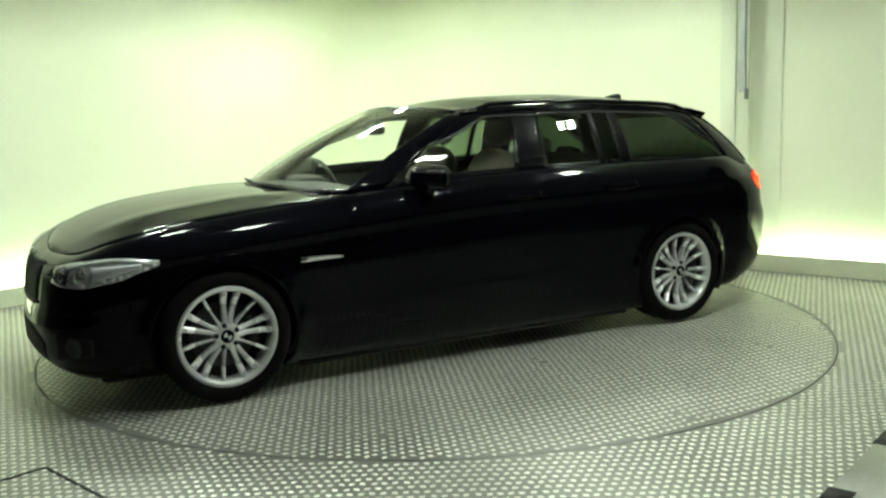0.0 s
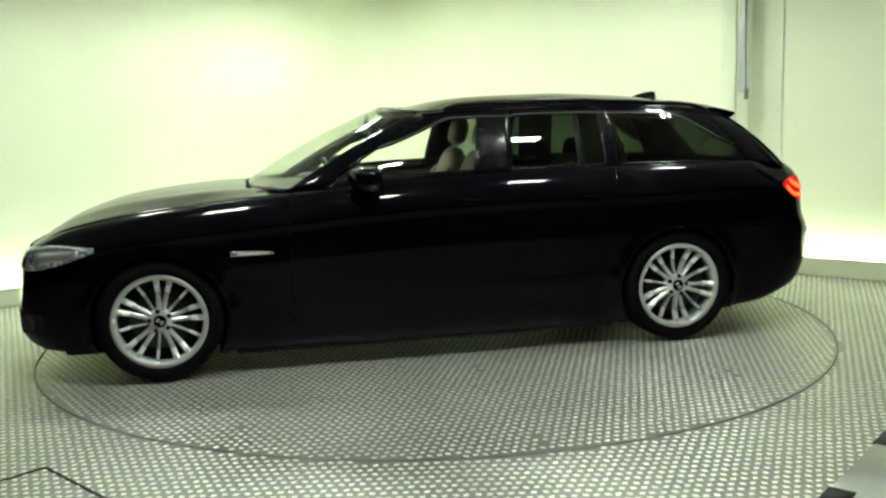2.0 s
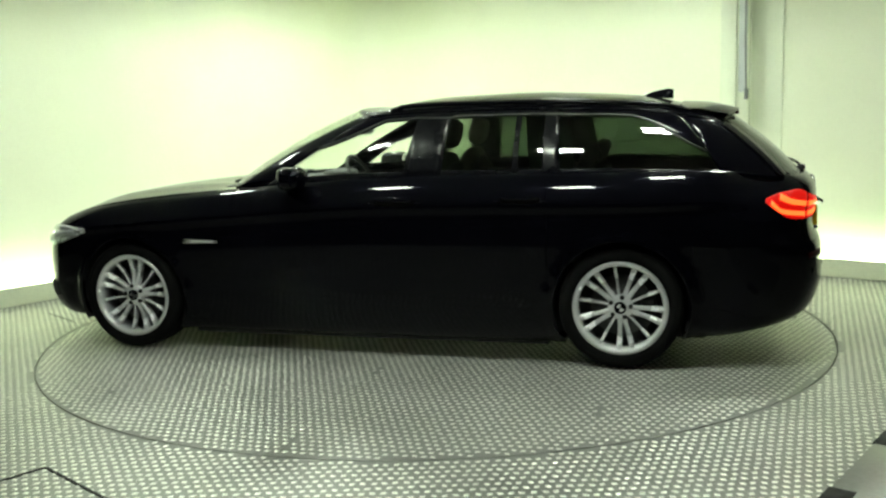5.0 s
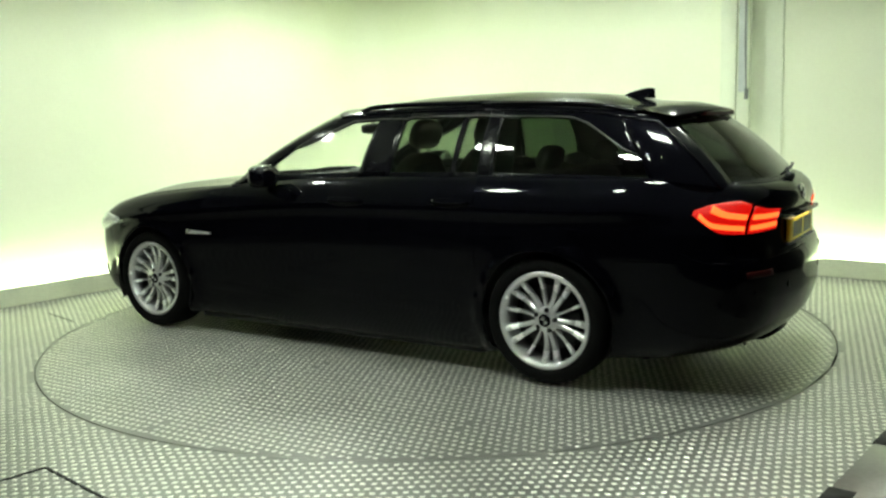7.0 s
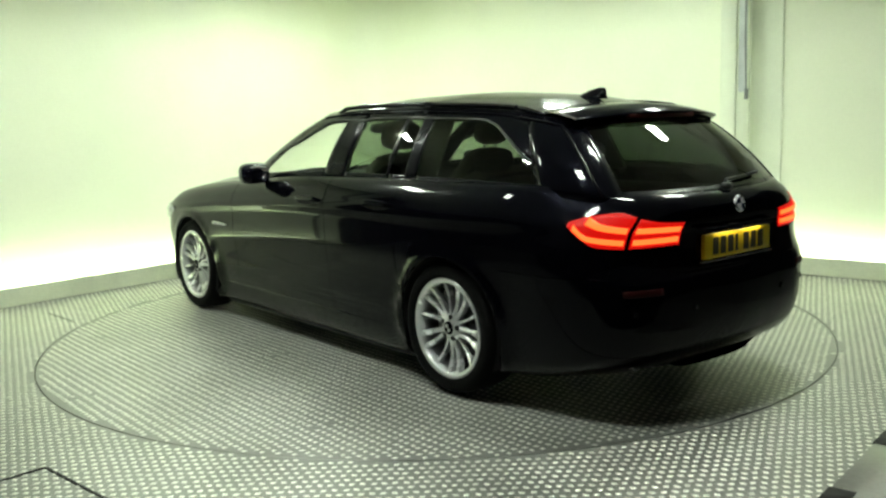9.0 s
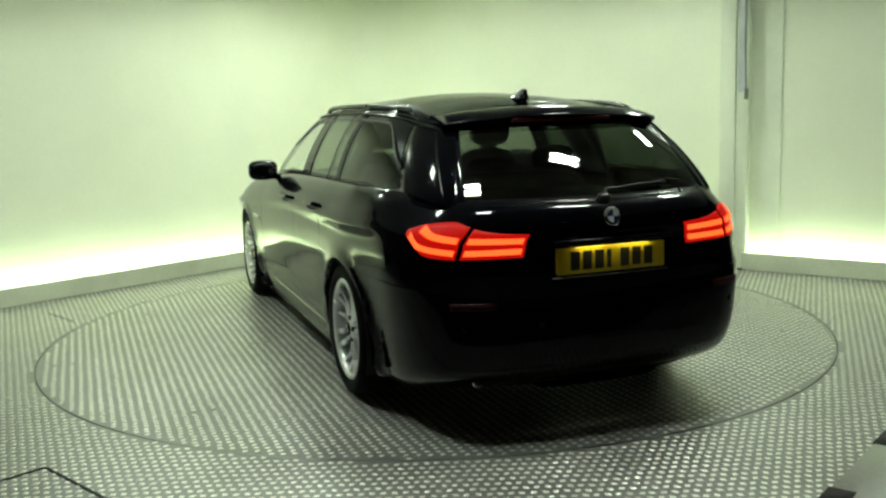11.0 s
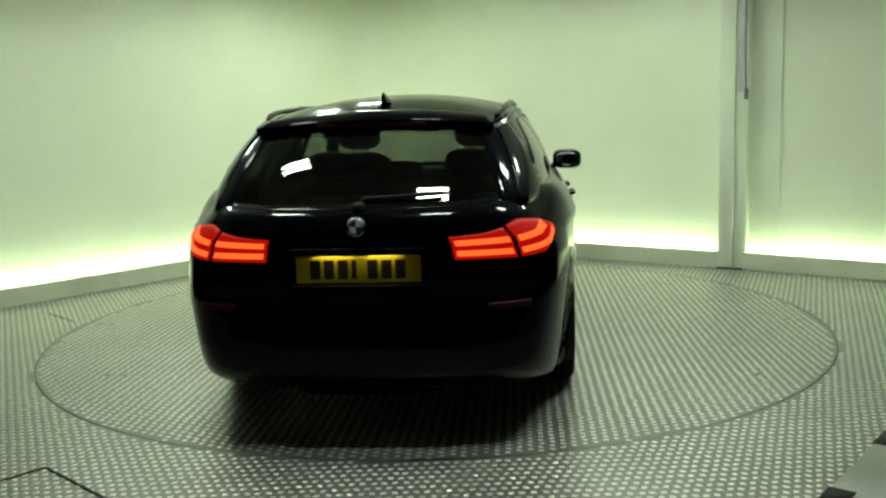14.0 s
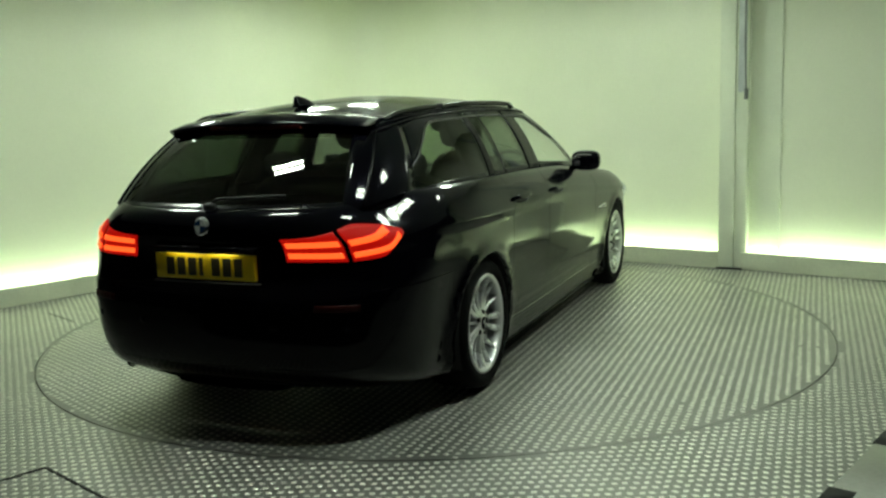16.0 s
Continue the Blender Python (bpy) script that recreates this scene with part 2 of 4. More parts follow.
def wall_run(number, a, b, thick=0.10, plinth_in=0.16):
    """A wall panel set back behind a low plinth, with a strip of light in the gap between."""
    m, ln = along(a, b)
    panels = max(1, round(ln / 1.25))
    wall = part("wall_%s" % number, box(-0.2, ln + 0.2, plinth_in, plinth_in + thick, -0.05, WALL_H, m=m), WALL_WHITE, None,
                "white painted wall panel, lit from below", smooth=False)
    tagged(wall, category="wall", kind="structure")
    p = part("plinth", box(0.0, ln, 0.0, 0.035, 0.0, 0.145, 0.004, 1, m=m), PLINTH_WHITE, None,
             "low off-white plinth board before the wall", smooth=False)
    tagged(p, category="plinth", kind="structure", group="plinths")
    s = part("cove_light", box(0.02, ln - 0.02, 0.07, 0.11, 0.045, 0.075, 0.004, 1, m=m), COVE_GLOW, None,
             "glowing white light strip hidden behind the plinth", smooth=False)
    tagged(s, category="strip light", group="cove lights")
    base = part("cove_tray", box(0.0, ln, 0.036, plinth_in - 0.002, 0.0, 0.04, m=m), PLINTH_WHITE, None, "white tray that holds the strip light", smooth=False)
    tagged(base, category="tray", kind="structure")


def build_walls():
    wall_run("left", *WALL_L)
    wall_run("right", *WALL_R)
    wall_run("far", *WALL_F)
    # curved panel that rounds the corner between two wall runs
    a, d = Vector(WALL_L[0]), Vector(WALL_R[1])
    c = Vector(WALL_L[1])
    p, q = (a - c).normalized(), (d - c).normalized()
    half = math.acos(p.dot(q)) / 2
    mid = (p + q).normalized()
    tip = c - mid * (0.158 / math.sin(half))
    r = 0.55
    centre = tip + mid * (r / math.sin(half))
    start = math.atan2(-mid.y, -mid.x)
    sweep = math.pi / 2 - half
    rows = []
    for i in range(25):
        ang = start - sweep + 2 * sweep * i / 24
        e = Vector((math.cos(ang), math.sin(ang)))
        rows.append([[(centre.x + e.x * k, centre.y + e.y * k, z) for z in (0.0, 1.0, WALL_H)] for k in (r, r + 0.03)])
    bm = sheet([p[1] for p in rows], sheet([p[0] for p in rows]))
    w = part("wall_corner", bm, WALL_WHITE, None, "white rounded wall corner")
    tagged(w, category="wall", kind="structure")
    # the unseen rest of the room, added in near-black to dim the paint's reflections
    for name, x0, x1, y0, y1 in (("wall_west", -6.4, -6.3, -8.6, 3.0), ("wall_east", 6.3, 6.4, -8.6, 3.0), ("wall_south", -6.4, 6.4, -8.7, -8.6)):
        w = part(name, box(x0, x1, y0, y1, 0, WALL_H + 0.3), BACK_DARK, None, "unseen near-black wall, added to darken what the car reflects", smooth=False)
        tagged(w, category="wall", kind="structure")
    # added near-black screens beside the lit walls, again for darker reflections
    for name, a, b in (("wall_return_west", (-6.4, -0.35), (-3.86, 0.41)), ("wall_return_east", (4.10, 0.423), (6.4, -0.35))):
        m, ln = along(a, b)
        w = part(name, box(0, ln, 0.16, 0.26, 0, WALL_H, m=m), BACK_DARK, None, "unseen near-black wall, added to darken what the car reflects", smooth=False)
        tagged(w, category="wall", kind="structure")
    c = part("ceiling", box(-6.5, 6.5, -8.8, 5.2, WALL_H, WALL_H + 0.1), CEILING_WHITE, None, "pale flat ceiling", smooth=False)
    tagged(c, category="ceiling", kind="structure")


def build_post():
    """The white corner post with its conduit and cable box, where two wall runs meet."""
    m, ln = along((2.45, 1.717), (2.616, 1.627))
    post = new("corner_post")
    tagged(post, "white painted square post beside a grey conduit", "post")
    post.matrix_world = m
    part("post_body", box(0.0, 0.125, 0.0, 0.16, 0.0, WALL_H, 0.006, 2), POST_WHITE, post)
    part("post_edge", box(0.126, 0.225, 0.02, 0.16, 0.0, WALL_H, 0.006, 2), POST_WHITE, post)
    part("conduit", box(0.146, 0.212, -0.012, 0.019, 1.50, WALL_H, 0.012, 3), POST_GREY, post, "grey metal cable conduit")
    part("cable", tube([(0.200, -0.018, WALL_H), (0.200, -0.018, 1.9), (0.214, -0.018, 1.50)], 0.006), POST_DARK, post, "thin grey cable")
    part("cable_end", box(0.200, 0.232, -0.03, -0.008, 1.44, 1.53, 0.006, 2), POST_DARK, post, "grey cable end")
    part("base_joint", box(-0.01, 0.20, -0.012, -0.001, 0.0, 0.012), SEAM, post)
    m2, ln2 = along(*WALL_F)
    pil = part("wall_pilaster", box(0.0, 0.275, 0.143, 0.158, 0.16, WALL_H, 0.010, 4, m=m2), POST_WHITE, None, "flat white pilaster on the wall beside the post", smooth=False)
    tagged(pil, category="pilaster", kind="structure")


def build_ceiling_lamps():
    lamp = new("ceiling_lamp")
    tagged(lamp, "rectangular white ceiling lamp with two bright tubes", "ceiling lamp", "ceiling lamps")
    w, d = 0.17, 0.085
    b = bmesh.new()
    for e in ((-w, w, d, d + 0.03), (-w, w, -d - 0.03, -d), (-w - 0.03, -w, -d - 0.03, d + 0.03), (w, w + 0.03, -d - 0.03, d + 0.03)):
        box(*e, -0.07, 0.0, 0.003, 1, bm=b)
    part("frame", b, POST_WHITE, lamp, smooth=False)
    part("reflector_tray", box(-w + 0.001, w - 0.001, -d + 0.001, d - 0.001, -0.03, -0.002), POST_WHITE, lamp, "white reflector tray", smooth=False)
    for side in (-1, 1):
        part("tube", box(-w + 0.004, w - 0.004, side * 0.053 - 0.027, side * 0.053 + 0.027, -0.064, -0.032, 0.012, 3), LAMP_WHITE, lamp, "glowing fluorescent tube")
    # first two inferred from reflections; the others are added to brighten walls and floor
    places = [(-1.25, -1.75, 0), (1.25, -1.75, 0), (0.1, -2.5, 0), (-1.02, 1.48, 48), (-0.55, 2.25, 5), (1.10, 1.15, -37), (-2.2, 0.0, 48), (2.2, -0.5, -38)]
    lamp.matrix_basis = pose(places[0][0], places[0][1], WALL_H, 0, 0, places[0][2])
    for x, y, a in places[1:]:
        copy_thing(lamp, pose(x, y, WALL_H, 0, 0, a))


def build_turntable():
    table = new("turntable")
    tagged(table, "round steel chequer plate turntable set flush in the floor", "turntable")
    edges = (-RING, -1.26, 0.0, 1.26, RING)
    for k in range(4):
        x0, x1 = edges[k] + (0.0004 if k else 0), edges[k + 1] - (0.0004 if k < 3 else 0)
        bm = bmesh.new()
        pts = []
        n = 40
        for q in range(n + 1):
            x = x0 + (x1 - x0) * q / n
            pts.append((x, math.sqrt(max(0, (RING - 0.003) ** 2 - x * x))))
        outline = pts + [(x, -y) for x, y in reversed(pts)]
        outline = [p for q, p in enumerate(outline) if q == 0 or math.dist(p, outline[q - 1]) > 1e-4]
        if math.dist(outline[0], outline[-1]) < 1e-4:
            outline.pop()
        top = [bm.verts.new((x, y, 0)) for x, y in outline]
        low = [bm.verts.new((x, y, -0.012)) for x, y in outline]
        bm.faces.new(top)
        for a in range(len(top)):
            c = (a + 1) % len(top)
            bm.faces.new((top[a], top[c], low[c], low[a]))
        bmesh.ops.recalc_face_normals(bm, faces=bm.faces[:])
        part("plate", bm, STEEL_PLATE, table, smooth=False)
        tread("tread", lambda x, y, x0=x0, x1=x1: (x >= x0 + 0.001) & (x < x1 - 0.001) & (np.hypot(x, y) < RING - 0.021),
              0.041, 1.0, 3.6, parent=table)
    part("deck", lathe([(0, -0.013), (RING - 0.01, -0.013), (RING - 0.01, -0.06), (0, -0.06)], 96, "Z"), SEAM, table, smooth=False)
    return table


build_floor()
build_dark_floor()
build_walls()
build_post()
build_ceiling_lamps()
turntable = build_turntable()

# ---- the estate car ----
# Car space: x forward, y to its left, z up; the origin lies on the ground midway between the axles.
AXLE, HUB_Z = 1.490, 0.333
PLAN = [(2.316, 0.0), (2.308, 0.20), (2.288, 0.40), (2.258, 0.59), (2.20, 0.738), (2.09, 0.838), (1.94, 0.890), (1.75, 0.915), (1.48, 0.928), (1.15, 0.930),
        (0.70, 0.930), (0.30, 0.934), (-0.10, 0.937), (-0.50, 0.940), (-0.90, 0.941), (-1.25, 0.941), (-1.60, 0.934), (-1.90, 0.903),
        (-2.12, 0.884), (-2.30, 0.838), (-2.43, 0.760), (-2.51, 0.632), (-2.555, 0.44), (-2.58, 0.21), (-2.59, 0.0)]
# along the outline, by its running number: lower and upper edge of the body side
LOW = [(0, 0.175), (4, 0.175), (6, 0.18), (8, 0.128), (15, 0.128), (17, 0.17), (20, 0.215), (24, 0.225)]
TOP = [(0, 0.732), (2, 0.742), (3.3, 0.758), (4.2, 0.782), (5, 0.813), (6, 0.845), (7, 0.876), (8, 0.909), (9, 0.942), (10, 0.982), (10.8, 1.01), (12, 1.040),
       (14, 1.052), (17, 1.052), (19, 1.035), (20, 1.015), (21, 1.005), (24, 0.995)]
SIDE = [(0, 0.900), (0.06, 0.925), (0.16, 0.942), (0.30, 0.956), (0.50, 0.978), (0.60, 0.989), (0.68, 0.989), (0.77, 0.987), (0.815, 0.999), (0.835, 0.9985), (0.855, 0.988), (0.90, 0.972), (0.95, 0.946), (1.0, 0.903)]
NOSE = [(0, -0.075), (0.08, -0.018), (0.2, 0.010), (0.35, 0.010), (0.55, -0.010), (0.8, -0.032), (0.93, -0.060), (1, -0.105)]
TAIL = [(0, 0.165), (0.06, 0.085), (0.16, 0.036), (0.30, 0.014), (0.46, 0.014), (0.54, 0.026), (0.60, 0.052), (0.68, 0.066), (0.78, 0.062), (0.87, 0.048), (0.94, 0.056), (1, 0.095)]


def chain(points, u):
    """A smooth curve through points, at the running number u."""
    k = max(0, min(len(points) - 2, int(u)))
    f = u - k
    p = [Vector(points[max(0, min(len(points) - 1, k + d))]) for d in (-1, 0, 1, 2)]
    return 0.5 * (2 * p[1] + (p[2] - p[0]) * f + (2 * p[0] - 5 * p[1] + 4 * p[2] - p[3]) * f * f + (3 * p[1] - p[0] - 3 * p[2] + p[3]) * f ** 3)


PLAN3 = [(2.308, -0.20)] + PLAN + [(-2.58, -0.21)]


def side_at(u, v):
    """The body's skin at the running number u of the plan outline and the height v from sill (0) to upper edge (1)."""
    p = chain(PLAN3, u + 1)
    x, y = p.x, max(0.0, p.y)
    x += smooth(1.5, 2.28, x) * spline(NOSE, v) + smooth(-1.9, -2.52, x) * spline(TAIL, v)
    z0, z1 = spline(LOW, u), spline(TOP, u)
    flare = 0.0
    for ax in (AXLE, -AXLE):
        d = math.hypot(p.x - ax, z0 + (z1 - z0) * v - HUB_Z)
        flare += (0.012 + 0.020 * smooth(0.62, 0.22, v)) * math.exp(-((d - 0.37) / 0.034) ** 2)
    crease = 0.006 * math.exp(-((v - 0.30) / 0.04) ** 2) * smooth(1.3, 0.9, p.x) * smooth(-1.4, -0.9, p.x)
    y *= 1 - 0.130 * smooth(-1.85, -2.3, p.x) * smooth(0.68, 1.0, v)
    return Vector((x, y * spline(SIDE, v) + (flare + crease) * min(1, y / 0.4), z0 + (z1 - z0) * v))


def side_normal(u, v):
    e = 0.02
    a = side_at(min(24, u + e), v) - side_at(max(0, u - e), v)
    b = side_at(u, min(1, v + e)) - side_at(u, max(0, v - e))
    n = a.cross(b)
    return n.normalized() if n.length > 1e-9 else Vector((1, 0, 0))


def u_at(x, v=0.7):
    lo, hi = 0.0, 24.0
    for _ in range(40):
        mid = (lo + hi) / 2
        if side_at(mid, v).x > x:
            lo = mid
        else:
            hi = mid
    return lo


def v_at(u, z):
    return (z - spline(LOW, u)) / (spline(TOP, u) - spline(LOW, u))


def patch(outline_u, lower, upper, proud=0.004, deep=0.02, n=14, k=5, mirror=False):
    """A raised piece that follows the skin between two heights z, over a stretch of u; closed at its rim."""
    grid = []
    for i in range(n + 1):
        u = outline_u[0] + (outline_u[1] - outline_u[0]) * i / n
        f = i / n
        z0, z1 = lower(f), upper(f)
        row = []
        for j in range(k + 1):
            v = v_at(u, z0 + (z1 - z0) * j / k)
            row.append((side_at(u, v), side_normal(u, v)))
        grid.append(row)
    out = [[p + q * proud for p, q in row] for row in grid]
    bm = sheet(out)
    rim = [e for e in bm.edges if e.is_boundary]
    ex = bmesh.ops.extrude_edge_only(bm, edges=rim)
    table = {}
    for row, orow in zip(grid, out):
        for (p, q), o in zip(row, orow):
            table[tuple(round(c, 4) for c in o)] = q
    for v in [g for g in ex["geom"] if isinstance(g, bmesh.types.BMVert)]:
        q = table.get(tuple(round(c, 4) for c in v.co))
        if q is not None:
            v.co -= q * (deep + proud)
    if mirror:
        for v in bm.verts:
            v.co.y = -v.co.y
    bmesh.ops.recalc_face_normals(bm, faces=bm.faces[:])
    return bm


# the glasshouse: lower and upper rail, corresponding points from the middle of the windscreen round to the middle of the rear screen
RAIL = [((1.030, 0.0, 0.990), (0.150, 0.0, 1.440)), ((1.010, 0.24, 0.990), (0.140, 0.20, 1.438)), ((0.950, 0.47, 0.990), (0.108, 0.39, 1.431)),
        ((0.855, 0.66, 0.990), (0.042, 0.535, 1.416)), ((0.740, 0.780, 0.990), (-0.030, 0.598, 1.404)),
        ((0.40, 0.815, 1.010), (-0.13, 0.614, 1.408)), ((0.05, 0.825, 1.028), (-0.23, 0.620, 1.412)),
        ((-0.30, 0.815, 1.035), (-0.36, 0.612, 1.418)), ((-0.45, 0.815, 1.037), (-0.49, 0.613, 1.420)),
        ((-0.95, 0.812, 1.040), (-0.96, 0.612, 1.418)), ((-1.07, 0.810, 1.040), (-1.07, 0.610, 1.414)), ((-1.15, 0.808, 1.040), (-1.13, 0.608, 1.411)),
        ((-1.60, 0.796, 1.035), (-1.50, 0.597, 1.395)), ((-1.98, 0.765, 1.020), (-1.75, 0.575, 1.372)),
        ((-2.20, 0.715, 1.000), (-1.885, 0.545, 1.352)), ((-2.33, 0.640, 0.985), (-1.955, 0.495, 1.346)),
        ((-2.42, 0.46, 0.980), (-2.01, 0.36, 1.352)), ((-2.465, 0.23, 0.978), (-2.035, 0.18, 1.357)), ((-2.48, 0.0, 0.977), (-2.045, 0.0, 1.359))]
RAIL = [(Vector(b) + Vector((0, 0.013 * smooth(0.45, 0.7, b[1]), 0)), Vector(t) + Vector((0, 0.013 * smooth(0.35, 0.55, t[1]), 0))) for b, t in RAIL]
RAIL_B = [(1.010, -0.24, 0.990)] + [r[0] for r in RAIL] + [(-2.465, -0.23, 0.978)]
RAIL_T = [(0.140, -0.20, 1.438)] + [r[1] for r in RAIL] + [(-2.035, -0.18, 1.357)]


def house_at(u, v):
    b, t = chain(RAIL_B, u + 1), chain(RAIL_T, u + 1)
    p = b.lerp(t, v)
    a = chain(RAIL_B, min(18, u + 0.05) + 1) - chain(RAIL_B, max(0, u - 0.05) + 1)
    n = (t - b).cross(a).normalized()
    if n.y < 0 and 4 < u < 14:
        n = -n
    if u <= 4 and n.x < 0:
        n = -n
    if u >= 14 and n.x > 0:
        n = -n
    return p + n * ((0.026 + 0.006 * smooth(4, 2, u)) * 4 * v * (1 - v))


def house_patch(u0, u1, v0, v1, n, k=8):
    """A piece of the glasshouse between four lines; v0 and v1 are heights or functions along it."""
    rows = []
    for i in range(n + 1):
        f = i / n
        u = u0 + (u1 - u0) * f
        a, b = (v0(f) if callable(v0) else v0), (v1(f) if callable(v1) else v1)
        rows.append([house_at(u, a + (b - a) * j / k) for j in range(k + 1)])
    return rows


def both(rows):
    return [[Vector((p.x, -p.y, p.z)) for p in r] for r in rows]


def two_sided(rows):
    bm = sheet(rows)
    sheet(both(rows), bm)
    bmesh.ops.remove_doubles(bm, verts=bm.verts[:], dist=1e-4)
    bmesh.ops.recalc_face_normals(bm, faces=bm.faces[:])
    return bm


def thick(bm, t):
    """Give a skin its thickness inwards."""
    bmesh.ops.recalc_face_normals(bm, faces=bm.faces[:])
    s = sum((f.normal.dot(f.calc_center_median() - Vector((-0.2, 0, 0.75))) * f.calc_area() for f in bm.faces))
    if s < 0:
        bmesh.ops.reverse_faces(bm, faces=bm.faces[:])
    bm.normal_update()
    inner = {v: v.co - v.normal * t for v in bm.verts}
    rim = [e for e in bm.edges if e.is_boundary]
    ex = bmesh.ops.extrude_edge_only(bm, edges=rim)
    old = {tuple(round(q, 5) for q in v.co): inner[v] for v in inner}
    for v in [g for g in ex["geom"] if isinstance(g, bmesh.types.BMVert)]:
        q = old.get(tuple(round(w, 5) for w in v.co))
        if q is not None:
            v.co = q
    return bm


def cut_arches(bm):
    """Cut the wheel openings out of one body side."""
    for ax in (AXLE, -AXLE):
        n = 36
        r = 0.362
        near = lambda f: abs(f.calc_center_median().x - ax) < 0.55 and f.calc_center_median().y > 0.45 and f.calc_center_median().z < 0.85
        for k in range(n):
            a = 2 * math.pi * (k + 0.5) / n
            d = Vector((math.cos(a), 0, math.sin(a)))
            fs = [f for f in bm.faces if near(f) and Vector((f.calc_center_median().x - ax, 0, f.calc_center_median().z - HUB_Z)).normalized().dot(d) > 0.8]
            es, vs = {e for f in fs for e in f.edges}, {v for f in fs for v in f.verts}
            bmesh.ops.bisect_plane(bm, geom=list(vs) + list(es) + fs, plane_co=Vector((ax, 0, HUB_Z)) + d * r * math.cos(math.pi / n) ** 0.5, plane_no=d, dist=1e-5)
        gone = []
        for f in bm.faces:
            c = f.calc_center_median()
            if c.y > 0.45 and math.hypot(c.x - ax, c.z - HUB_Z) < r:
                gone.append(f)
        bmesh.ops.delete(bm, geom=gone, context="FACES")


def cut_line(bm, co, no, test):
    fs = [f for f in bm.faces if test(f.calc_center_median())]
    es, vs = {e for f in fs for e in f.edges}, {v for f in fs for v in f.verts}
    bmesh.ops.bisect_plane(bm, geom=list(vs) + list(es) + fs, plane_co=co, plane_no=no, dist=1e-5)


def panel_of(c):
    """Which body panel the point c of the left side belongs to."""
    if c.x > 1.93 or (c.x > 1.60 and c.z < 0.40 and c.x > AXLE):
        return "front_bumper" if c.z < 0.655 else "front_wing"
    if c.z < 0.265 and -1.2 < c.x < 1.2:
        return "sill"
    if c.x > 0.78:
        return "front_wing"
    if c.x > -0.42:
        return "front_door"
    if c.x > -1.10:
        return "rear_door"
    if c.z < 0.665 and c.x < -1.86:
        return "rear_bumper"
    if c.x < -2.28 and c.y < 0.735 and c.z > 0.665:
        return "tailgate"
    return "rear_wing"


